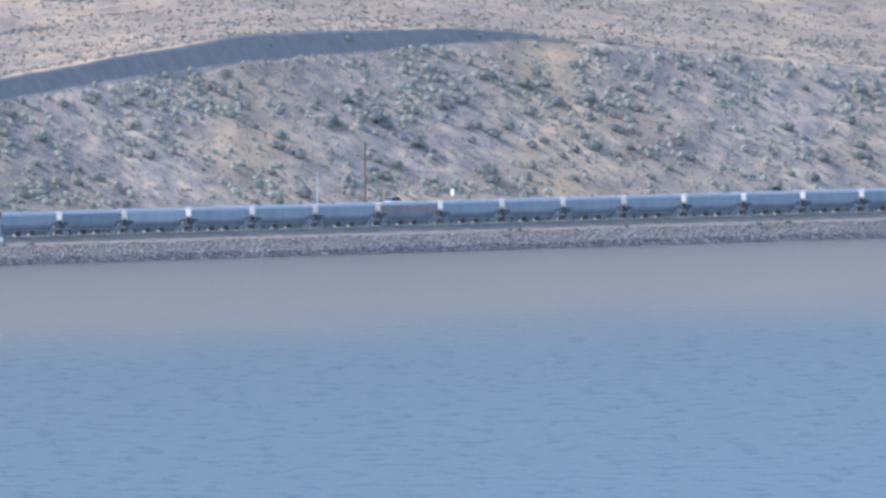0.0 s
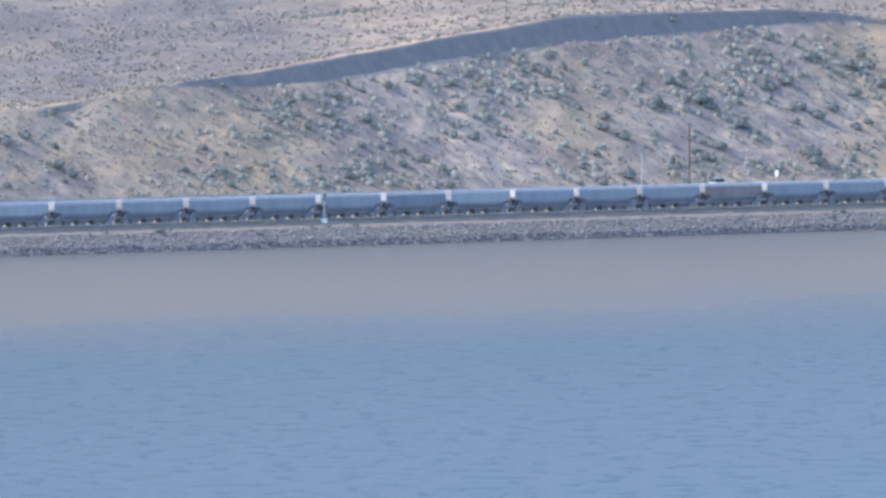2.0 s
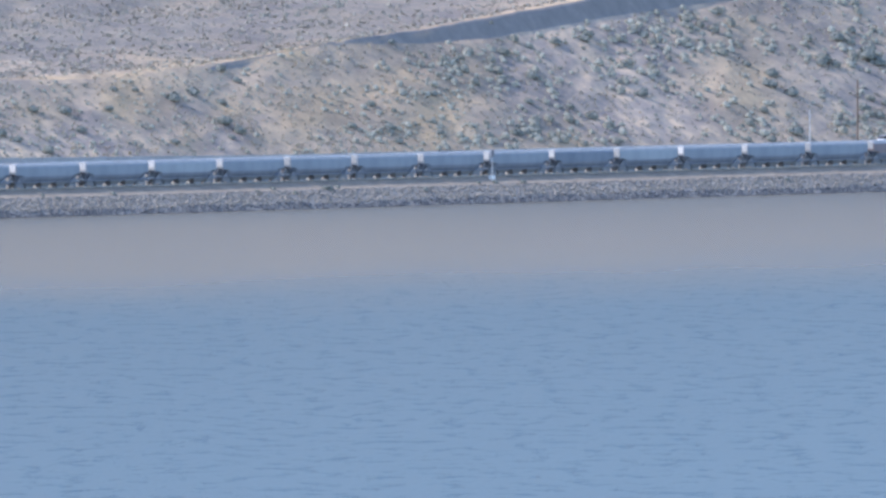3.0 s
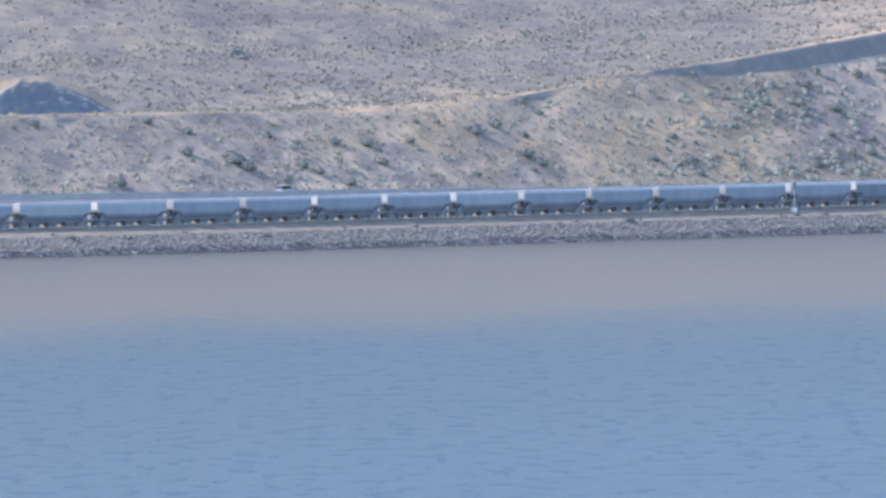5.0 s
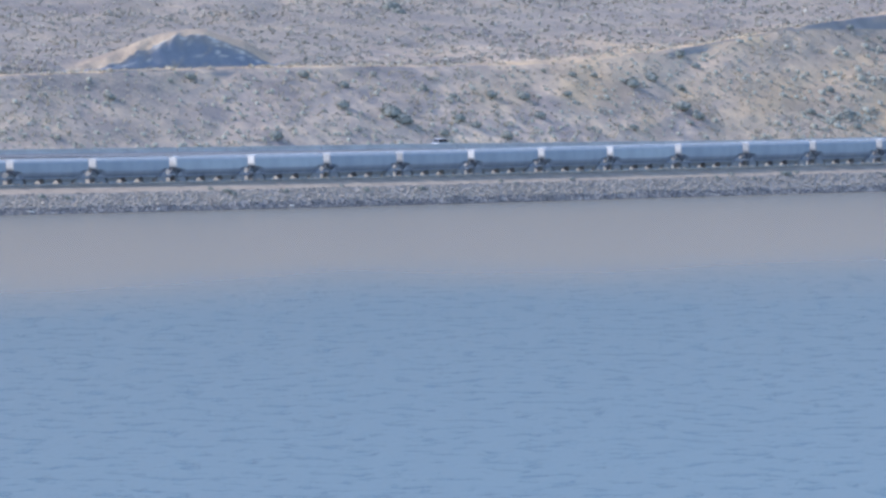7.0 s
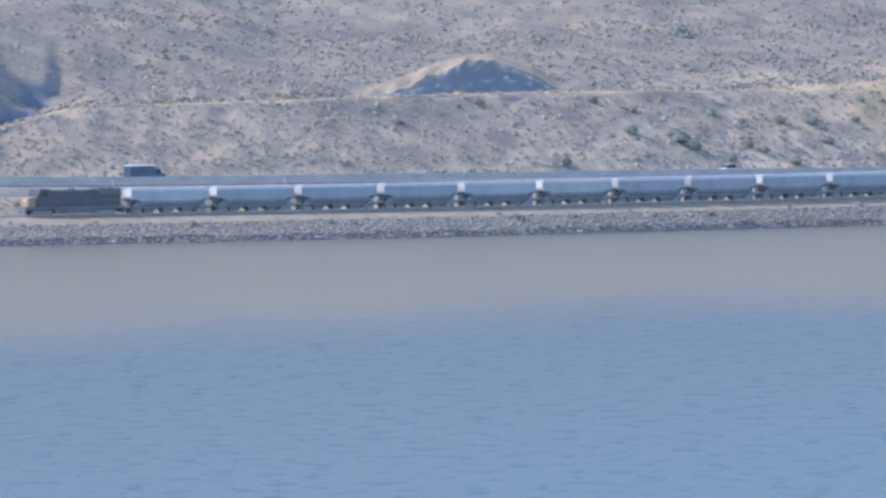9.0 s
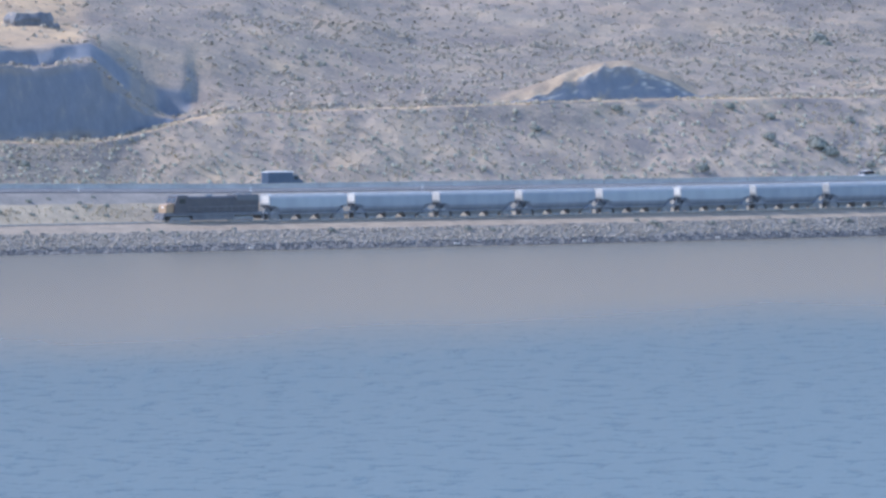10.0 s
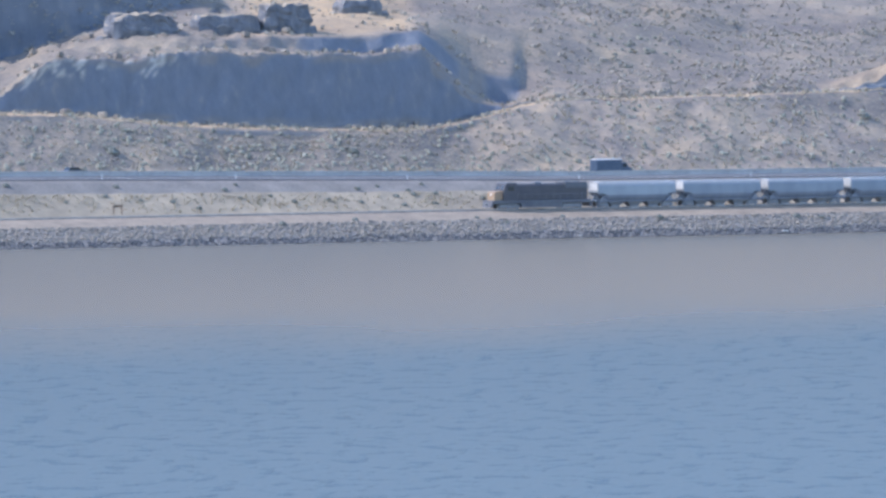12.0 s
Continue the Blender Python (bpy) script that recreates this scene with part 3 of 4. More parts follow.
def surface(line, x):
    """Place on the ground: line counts the plan's lines from the lake inland, x is the station."""
    c = np.interp(x, XS, np.arange(NC))
    r = np.interp(line, np.array(rows_line), np.arange(NR))
    c0, r0 = np.minimum(c.astype(int), NC - 2), np.minimum(r.astype(int), NR - 2)
    fc, fr = (c - c0)[:, None], (r - r0)[:, None]
    return (GRID[r0, c0] * (1 - fc) + GRID[r0, c0 + 1] * fc) * (1 - fr) + (GRID[r0 + 1, c0] * (1 - fc) + GRID[r0 + 1, c0 + 1] * fc) * fr


def line_at_w(w, x):
    """Which line a distance inland belongs to at a station."""
    c = int(np.argmin(abs(XS - x)))
    return float(np.interp(w, GW[:, c], np.array(rows_line)))


def strip(name, lines, mat, kind_label, category):
    """A long band of constant section: pairs of inland distance and height above the highway or a fixed height."""
    xs = np.arange(-270, 281, 3.0)
    vs = []
    for w, dz, follow in lines:
        z = (tab(HIGHWAY_Z, xs) if follow else 0 * xs) + dz
        vs.append(np.stack(plan(xs, w + 0 * xs, z), -1))
    v = np.array(vs)
    n, c = v.shape[:2]
    i = np.arange(n * c).reshape(n, c)
    f = np.stack([i[:-1, :-1], i[:-1, 1:], i[1:, 1:], i[1:, :-1]], -1).reshape(-1, 4)
    return tagged(new(name, mesh_from(name, v.reshape(-1, 3), f, [mat])), kind_label, category, kind="structure")


strip("road", [(29.5, -0.6, 1), (29.6, 0.0, 1), (41.5, 0.08, 1), (56.5, 0.0, 1), (56.6, -0.6, 1)], ASPHALT, "grey asphalt highway running along the foot of the hill", "road")
strip("road_line", [(31.2, 0.03, 1), (31.33, 0.032, 1)], WHITE, "white painted edge line on asphalt", "road marking")
strip("ballast", [(10.6, 4.30, 0), (12.0, 4.72, 0), (15.2, 4.72, 0), (16.6, 4.36, 0)], GRAVEL, "pale gravel bed under the railway track", "track bed")

# ---- railway ----
TRACK_W, RAIL_Z = 13.6, 4.98
track_x = np.arange(-275, 286, 1.0)
track_pts = np.stack(plan(track_x, TRACK_W + 0 * track_x, RAIL_Z + 0 * track_x), -1)
track_s = np.concatenate([[0], np.cumsum(np.linalg.norm(np.diff(track_pts, axis=0), axis=1))])


def on_track(s, z=RAIL_Z):
    """Pose at a distance along the track: x along it, y inland."""
    p = [float(np.interp(s, track_s, track_pts[:, i])) for i in range(3)]
    q = [float(np.interp(s + 1, track_s, track_pts[:, i])) for i in range(3)]
    return pose(p[0], p[1], z, 0, 0, math.degrees(math.atan2(q[1] - p[1], q[0] - p[0])))


def track_at(x):
    return float(np.interp(x, track_x, track_s))


for side in (-0.7175, 0.7175):
    secs = [(side - 0.07, -0.17), (side - 0.035, 0.0), (side + 0.035, 0.0), (side + 0.07, -0.17)]
    strip("rail", [(TRACK_W + o, RAIL_Z + z, 0) for o, z in secs], STEEL, "worn steel rail on the gravel bed", "rail")
sleeper_v, sleeper_f = [], []
cube = np.array([(x, y, z) for x in (-0.12, 0.12) for y in (-1.3, 1.3) for z in (-0.16, 0.0)])
cube_f = np.array([(0, 1, 3, 2), (4, 6, 7, 5), (0, 4, 5, 1), (2, 3, 7, 6), (1, 5, 7, 3), (0, 2, 6, 4)])
for i, s in enumerate(np.arange(2, track_s[-1] - 2, 0.6)):
    m = np.array(on_track(s, RAIL_Z - 0.17))
    sleeper_f.append(cube_f + 8 * i)
    sleeper_v.append(cube @ m[:3, :3].T + m[:3, 3])
tagged(new("sleepers", mesh_from("sleepers", np.concatenate(sleeper_v), np.concatenate(sleeper_f), [TWIG])), "dark weathered wooden sleepers under the rails", "sleeper", kind="stuff")


def wheelset(parent, x):
    bm = rod((x, -0.9, 0.46), (x, 0.9, 0.46), 0.09)
    for y in (-0.72, 0.72):
        add_rod(bm, (x, y - 0.065, 0.46), (x, y + 0.065, 0.46), 0.46, seg=16)
    part("wheelset", bm, UNDER, parent)


def bogie(car, x, axles, base_len):
    b = part("bogie", box(x - base_len / 2 - 0.1, x + base_len / 2 + 0.1, -0.95, 0.95, 0.16, 0.92, 0.08), UNDER, car)
    for y in (-1.0, 1.0):
        h = base_len / 2 + 0.25
        part("side_frame", prism([(x - h, 0.38), (x - h, 0.62), (x - 0.5, 0.86), (x + 0.5, 0.86), (x + h, 0.62), (x + h, 0.38), (x + 0.35, 0.22), (x - 0.35, 0.22)], y - 0.08, y + 0.08), UNDER, b)
    for k in range(axles):
        wheelset(b, x + base_len * (k / (axles - 1) - 0.5))


def hopper_car(paint, label):
    """Covered hopper, 18 m over its end sills, standing on the rail at its middle."""
    car = thing("hopper_wagon", Matrix.Identity(4), label, "railway wagon", "wagons of the train")
    # hull with a rounded roof edge over a lower hull that curves in, shade put into its colour; ends cut away below
    low = [(0.85, 1.12), (1.22, 1.45), (1.46, 1.85), (1.565, 2.2)]
    high = [(1.565, 2.2), (1.60, 2.7), (1.60, 3.75), (1.48, 4.18), (1.2, 4.42)]
    for name, half, mat in (("lower_hull", low, LOW_SHADE), ("body", high, paint)):
        bm = bmesh.new()
        sect = [(-y, z) for y, z in half] + [(y, z) for y, z in half[::-1]]
        rings = []
        for x in (-8.6, -8.5, -6.3, 6.3, 8.5, 8.6) if name == "body" else (-7.8, -6.3, 6.3, 7.8):
            lowest = {8.6: 2.75, 8.5: 2.6, 7.8: 2.15}.get(abs(x), 1.12)
            rings.append([bm.verts.new((x, y * (0.96 if abs(x) > 8.55 else 1), max(z, lowest))) for y, z in sect])
        for ra, rb in zip(rings, rings[1:]):
            for i in range(len(sect)):
                bm.faces.new((ra[i], rb[i], rb[(i + 1) % len(sect)], ra[(i + 1) % len(sect)]))
        bm.faces.new(rings[0][::-1]), bm.faces.new(rings[-1])
        bmesh.ops.recalc_face_normals(bm, faces=bm.faces)
        part(name, bm, mat, car, "lower hull coloured dark for the shade under its curve" if name == "lower_hull" else "")
    # pale colour gives the roof its sunlit edge
    part("roof", extrude_x([(-1.56, 4.05), (-1.42, 4.32), (-1.0, 4.52), (0, 4.58), (1.0, 4.52), (1.42, 4.32), (1.56, 4.05)], -8.63, 8.63), ROOF_PALE, car, "roof coloured pale for the sun on it")
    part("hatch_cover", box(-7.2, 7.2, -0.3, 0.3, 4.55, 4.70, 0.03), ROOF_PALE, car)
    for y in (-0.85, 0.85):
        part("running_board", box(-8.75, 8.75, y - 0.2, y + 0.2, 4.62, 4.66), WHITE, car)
    for y in (-1.45, 1.45):
        part("side_sill", box(-8.9, 8.9, y - 0.06, y + 0.06, 1.02, 1.2), LOW_SHADE, car)
    for x in (-4.2, 0.0, 4.2):
        bm = bmesh.new()
        top = [bm.verts.new((x + sx_ * 2.05, sy * 1.35, 1.25)) for sx_, sy in ((-1, -1), (1, -1), (1, 1), (-1, 1))]
        low = [bm.verts.new((x + sx_ * 0.85, sy * 0.6, 0.25)) for sx_, sy in ((-1, -1), (1, -1), (1, 1), (-1, 1))]
        bm.faces.new(top), bm.faces.new(low[::-1])
        for i in range(4):
            bm.faces.new((low[i], low[(i + 1) % 4], top[(i + 1) % 4], top[i]))
        bmesh.ops.recalc_face_normals(bm, faces=bm.faces)
        bay = part("hopper_bay", bm, UNDER, car)
        part("outlet_gate", box(x - 0.95, x + 0.95, -0.7, 0.7, 0.06, 0.3, 0.02), UNDER, bay)
    part("centre_sill", box(-9.0, 9.0, -0.3, 0.3, 0.85, 1.16), UNDER, car)
    for e in (-1, 1):
        part("end_platform", box(min(e * 9.0, e * 8.0), max(e * 9.0, e * 8.0), -1.2, 1.2, 1.06, 1.18, 0.02), UNDER, car)
        # end slopes are darkened by colour, as the recess lies in shade
        part("slope_sheet", prism([(e * 6.1, 1.04), (e * 8.52, 2.68), (e * 8.64, 2.68), (e * 6.5, 1.04)], -1.5, 1.5), LOW_SHADE, car)
        # light panel on any wagon colour, painted as the sunlit end
        part("end_panel", box(min(e * 8.6, e * 8.66), max(e * 8.6, e * 8.66), -1.3, 1.15, 3.05, 4.34, 0.02), END_PALE, car, "end panel coloured pale for the sun that strikes it")
        part("end_web", prism([(e * 6.3, 1.1), (e * 8.45, 2.62), (e * 8.95, 1.1)], -0.05, 0.05), UNDER, car)
        for y in (-1.3, 1.3):
            part("shear_plate", prism([(e * 6.4, 1.1), (e * 7.6, 1.95), (e * 8.3, 1.1)], y - 0.03, y + 0.03), UNDER, car)
        # added white bar stands in for the sunlit end sill
        part("lit_sill_bar", box(min(e * 8.9, e * 9.0), max(e * 8.9, e * 9.0), -1.3, 0.2, 1.2, 1.34), WHITE, car)
        bm = bmesh.new()
        for y in (0.75, 1.2):
            add_rod(bm, (e * 8.68, y, 1.25), (e * 8.68, y, 4.6), 0.03, seg=5)
        for z in np.arange(1.5, 4.5, 0.38):
            add_rod(bm, (e * 8.68, 0.75, z), (e * 8.68, 1.2, z), 0.02, seg=5)
        part("ladder", bm, paint, car)
        for y in (-1.4, 1.4):
            part("end_brace", rod((e * 8.9, y, 1.2), (e * 8.5, y, 2.6), 0.06, seg=6), UNDER, car)
        part("coupler", box(min(e * 9.0, e * 9.5), max(e * 9.0, e * 9.5), -0.16, 0.16, 0.75, 1.05, 0.04), UNDER, car)
        bogie(car, e * 7.1, 2, 1.75)
    return car


def locomotive():
    loco = thing("locomotive", Matrix.Identity(4), "dark diesel locomotive with an orange-tan nose on the track", "locomotive")
    part("frame", box(-10.9, 10.9, -1.5, 1.5, 0.98, 1.6, 0.05), DARK_GREY, loco)
    part("fuel_tank", prism([(-4.6, 0.98), (-4.4, 0.2), (4.4, 0.2), (4.6, 0.98)], -1.45, 1.45), DARK_GREY, loco)
    part("short_nose", prism([(-10.2, 1.6), (-10.2, 2.9), (-9.9, 3.15), (-8.4, 3.3), (-8.4, 1.6)], -1.1, 1.1), ORANGE, loco)
    cab = part("cab", prism([(-8.4, 1.6), (-8.4, 3.4), (-7.9, 4.55), (-5.6, 4.55), (-5.6, 1.6)], -1.55, 1.55), HOOD_PAINT, loco)
    part("cab_roof", prism([(-8.0, 4.55), (-7.6, 4.75), (-5.8, 4.75), (-5.5, 4.55)], -1.5, 1.5), DARK_GREY, loco)
    for y in (-1.57, 1.57):
        part("window", box(-7.5, -6.2, y - 0.02, y + 0.02, 3.3, 4.1), GLASS, cab)
    for y in (-0.7, 0.7):
        part("windscreen", prism([(-8.37, 3.5), (-8.03, 4.3), (-8.0, 4.3), (-8.33, 3.5)], y - 0.5, y + 0.5), GLASS, cab)
    hood = part("long_hood", box(-5.6, 10.2, -1.36, 1.36, 1.6, 4.3, 0.12), HOOD_PAINT, loco)
    part("hood_roof", box(-5.6, 8.0, -0.95, 0.95, 4.30, 4.5, 0.06), DARK_GREY, hood)
    part("radiator", prism([(5.2, 3.7), (5.0, 4.75), (9.9, 4.75), (10.1, 3.7)], -1.5, 1.5), DARK_GREY, loco)
    for x in (6.3, 8.4):
        part("fan", rod((x, 0, 4.74), (x, 0, 4.9), 0.7, seg=16), UNDER, loco)
    part("exhaust_stack", box(-0.8, 0.6, -0.35, 0.35, 4.5, 4.85, 0.05), UNDER, loco)
    for y in (-1.37, 1.37):
        for i in range(6):
            x = -4.6 + 1.55 * i
            part("hood_door", box(x, x + 1.35, y - 0.02, y + 0.02, 1.9, 3.8), HOOD_PAINT, hood)
    for y in (-1.47, 1.47):
        bm = bmesh.new()
        add_rod(bm, (-5.4, y, 2.65), (10.4, y, 2.65), 0.025, seg=5)
        for x in np.arange(-5.4, 10.5, 1.58):
            add_rod(bm, (x, y, 1.6), (x, y, 2.65), 0.02, seg=5)
        part("handrail", bm, UNDER, loco)
    for e in (-1, 1):
        part("pilot", prism([(e * 10.9, 1.3), (e * 11.2, 0.3), (e * 10.7, 0.3), (e * 10.6, 1.3)], -1.4, 1.4), DARK_GREY, loco)
        part("coupler", box(min(e * 10.9, e * 11.6), max(e * 10.9, e * 11.6), -0.16, 0.16, 0.75, 1.05, 0.04), UNDER, loco)
        bogie(loco, e * 6.9, 3, 3.9)
    part("headlight", box(-10.24, -10.2, -0.25, 0.25, 2.5, 2.75), WHITE, loco)
    return loco


LOCO_X, PITCH = -145.5, 19.0
s0 = track_at(LOCO_X)
loco = locomotive()
loco.matrix_basis = on_track(s0 + 11.5)
kinds = {
    "grey": hopper_car(CAR_GREY, "weathered light grey covered hopper wagon with a pale roof"),
    "white": hopper_car(CAR_WHITE, "pale clean grey covered hopper wagon with a pale roof"),
    "dark": hopper_car(CAR_DARK, "dark slate grey covered hopper wagon with a pale roof"),
    "maroon": hopper_car(CAR_MAROON, "faded brown covered hopper wagon with a pale roof"),
}
used = set()
pick = random.Random(4)
s, n = s0 + 23.0 + PITCH / 2, 0
DARK_S, MAROON_S = track_at(100), track_at(158)
while s < track_at(270):
    if abs(s - DARK_S) <= PITCH / 2:
        k = "dark"
    elif abs(s - DARK_S - PITCH) <= PITCH / 2 or n == 0:
        k = "white"
    elif abs(s - MAROON_S) <= PITCH / 2:
        k = "maroon"
    else:
        k = pick.choice(["grey", "grey", "grey", "white", "grey"])
    if k in used:
        copy_thing(kinds[k], on_track(s))
    else:
        kinds[k].matrix_basis = on_track(s)
        used.add(k)
    s, n = s + PITCH, n + 1

# trackside signal and poles
sig = thing("railway_signal", pose(*site(81.5, 9.2, 4.3), 0, 0, along(81.5, 9)), "grey trackside signal mast with a dark lamp head", "signal")
part("mast", rod((0, 0, 0), (0, 0, 4.9), 0.09), GALV, sig)
part("base", box(-0.5, 0.5, -0.4, 0.4, -0.1, 0.75, 0.05), WHITE, sig, "white painted cabinet foot")
head = part("lamp_head", prism([(-0.45, 4.2), (-0.45, 5.4), (-0.25, 5.7), (0.25, 5.7), (0.45, 5.4), (0.45, 4.2)], -0.12, 0.12), UNDER, sig)
for z in (4.5, 4.95, 5.35):
    part("lens", rod((0, -0.22, z), (0, -0.13, z), 0.12), RED_LENS, head)


def utility_pole(x, w, z0, h, r, mat, label, arm):
    p = thing("utility_pole", pose(*site(x, w, z0), 0, 0, along(x, w)), label, "pole")
    part("pole", rod((0, 0, -0.6), (0, 0, h), r, r * 0.7), mat, p)
    if arm:
        part("crossarm", box(-1.2, 1.2, -0.06, 0.06, h - 0.9, h - 0.75), mat, p)
        for k in (-1.0, 0.0, 1.0):
            part("insulator", rod((k, 0, h - 0.75), (k, 0, h - 0.55), 0.06, seg=8), GLASS, p)
    return p


utility_pole(149.5, 26.0, 7.9, 13.4, 0.22, POLE_WOOD, "tall weathered wooden utility pole beside the track", False)
utility_pole(140.6, 26.0, 7.9, 7.6, 0.14, GALV, "slim grey metal pole beside the track", False)
sign = thing("road_sign", pose(*site(165.8, 28.5, 8.6), 0, 0, -45), "small white roadside sign on a post", "sign")
part("post", rod((0, 0, -0.4), (0, 0, 2.8), 0.05, seg=8), GALV, sign)
part("panel", box(-0.45, 0.45, -0.08, -0.05, 1.5, 2.75), WHITE, sign)
frame_z = float(surface(np.array([line_at_w(19.0, -214)]), np.array([-214.0]))[0, 2])
board = thing("notice_board", pose(*site(-214, 19.0, frame_z), 0, 0, along(-214, 19)), "low rusty two-legged board in dry grass beside the track", "sign")
for k in (-0.9, 0.9):
    part("leg", box(k - 0.06, k + 0.06, -0.06, 0.06, -0.3, 1.5), POLE_WOOD, board)
part("panel", box(-1.0, 1.0, -0.1, -0.06, 1.2, 1.6), POLE_WOOD, board)

# ---- highway: barrier, posts, vehicles ----
profile = [(-0.3, 0), (-0.3, 0.08), (-0.14, 0.33), (-0.09, 0.95), (0.09, 0.95), (0.14, 0.33), (0.3, 0.08), (0.3, 0)]
barrier = thing("median_barrier", Matrix.Identity(4), "long grey concrete median barrier along the highway", "barrier")
seg_bm = bmesh.new()
lo = [seg_bm.verts.new((0.03, y, z)) for y, z in profile]
hi = [seg_bm.verts.new((5.97, y, z)) for y, z in profile]
seg_bm.faces.new(lo[::-1]), seg_bm.faces.new(hi)
for i in range(len(profile)):
    seg_bm.faces.new((lo[i], lo[(i + 1) % 8], hi[(i + 1) % 8], hi[i]))
bmesh.ops.recalc_face_normals(seg_bm, faces=seg_bm.faces)
seg_me = bpy.data.meshes.new("barrier_segment")
seg_bm.to_mesh(seg_me), seg_bm.free()
seg_me.materials.append(CONCRETE)
p = -262.0
while p < 262:
    a = site(p, 42.5, float(tab(HIGHWAY_Z, p)) + 0.06)
    ob = new("barrier_segment", seg_me)
    ob.matrix_basis = pose(*a, 0, 0, along(p + 2, 42.5))
    ob.parent = barrier
    d = (site(p + 1, 42.5) - site(p, 42.5)).length
    p += 6.0 / d
for x in (-245, -217, -192, -160, -128, -96):
    post = thing("delineator_post", pose(*site(x, 29.9, float(tab(HIGHWAY_Z, x))), 0, 0, along(x, 30)), "thin white roadside delineator post", "post", "roadside posts")
    part("stake", box(-0.06, 0.06, -0.02, 0.02, -0.3, 1.0), WHITE, post)
    part("reflector", box(-0.05, 0.05, -0.03, -0.022, 0.8, 0.95), GALV, post)


def road_pose(x, w):
    return pose(*site(x, w, float(tab(HIGHWAY_Z, x)) + 0.05), 0, 0, along(x, w))


def wheels(veh, xs, r, half):
    for x in xs:
        for y in (-half, half):
            t = part("wheel", rod((x, y - 0.14, r), (x, y + 0.14, r), r, seg=16), TYRE, veh)
            part("rim", rod((x, y - 0.15, r), (x, y + 0.15, r), r * 0.55, seg=10), GALV, t)


def box_truck(at):
    v = thing("box_truck", at, "dark slate blue box truck with a white roof on the highway", "truck")
    part("cargo_box", box(-2.8, 2.8, -1.15, 1.15, 0.75, 2.85, 0.05), BLUE_VAN, v)
    part("box_roof", box(-2.85, 2.85, -1.18, 1.18, 2.85, 2.98, 0.03), WHITE, v, "white roof edge")
    cab = part("cab", prism([(2.9, 0.5), (2.9, 2.3), (3.9, 2.3), (4.4, 1.5), (5.1, 1.3), (5.2, 0.5)], -1.0, 1.0), BLUE_VAN, v)
    for y in (-1.02, 1.02):
        part("window", box(3.1, 4.0, y - 0.02, y + 0.02, 1.5, 2.1), GLASS, cab)
    part("chassis", box(-2.8, 5.0, -0.5, 0.5, 0.45, 0.73), UNDER, v)
    wheels(v, (-1.8, 4.2), 0.42, 0.95)


def small_car(at, paint, label, tall=1.5):
    v = thing("car", at, label, "car")
    part("body", prism([(-2.3, 0.35), (-2.35, 0.85), (-1.9, 1.0), (1.1, 1.0), (2.1, 0.85), (2.3, 0.6), (2.25, 0.35)], -0.9, 0.9), paint, v)
    cabin = part("cabin", prism([(-1.95, 1.0), (-1.5, tall), (0.3, tall), (1.15, 1.0)], -0.78, 0.78), GLASS, v)
    part("roof", box(-1.5, 0.3, -0.74, 0.74, tall, tall + 0.05, 0.02), paint, cabin)
    for y in (-0.6, 0.6):
        part("headlight", box(2.18, 2.28, y - 0.18, y + 0.18, 0.6, 0.78), WHITE, v)
    wheels(v, (-1.4, 1.4), 0.33, 0.82)


box_truck(road_pose(-123, 46.5))
small_car(road_pose(-222, 47.5), DARK_GREY, "dark grey car on the highway below the hill")
small_car(road_pose(-13, 46.5), WHITE, "white car on the highway behind the train", 1.75)
small_car(road_pose(226, 46.5), DARK_GREY, "dark grey car on the highway behind the wagons", 1.7)
small_car(road_pose(155, 46.5), WHITE, "white car on the highway near the sign", 1.75)

# ---- driftwood at the waterline ----
for x, l in ((-89.5, 1.6), (-127.8, 1.0), (-65.8, 0.8), (-41.0, 1.1)):
    dw = thing("driftwood", pose(*site(x, 0.9, 0.45), 0, 12, along(x, 1) + 9), "bleached driftwood piece lying on the shore stones", "driftwood")
    part("log", rod((-l / 2, 0, 0), (l / 2, 0, 0.12), 0.14, 0.09, 7), BLEACHED, dw)
    part("stub", rod((l * 0.1, 0, 0.1), (l * 0.25, -0.1, 0.42), 0.05, 0.03, 6), BLEACHED, dw)


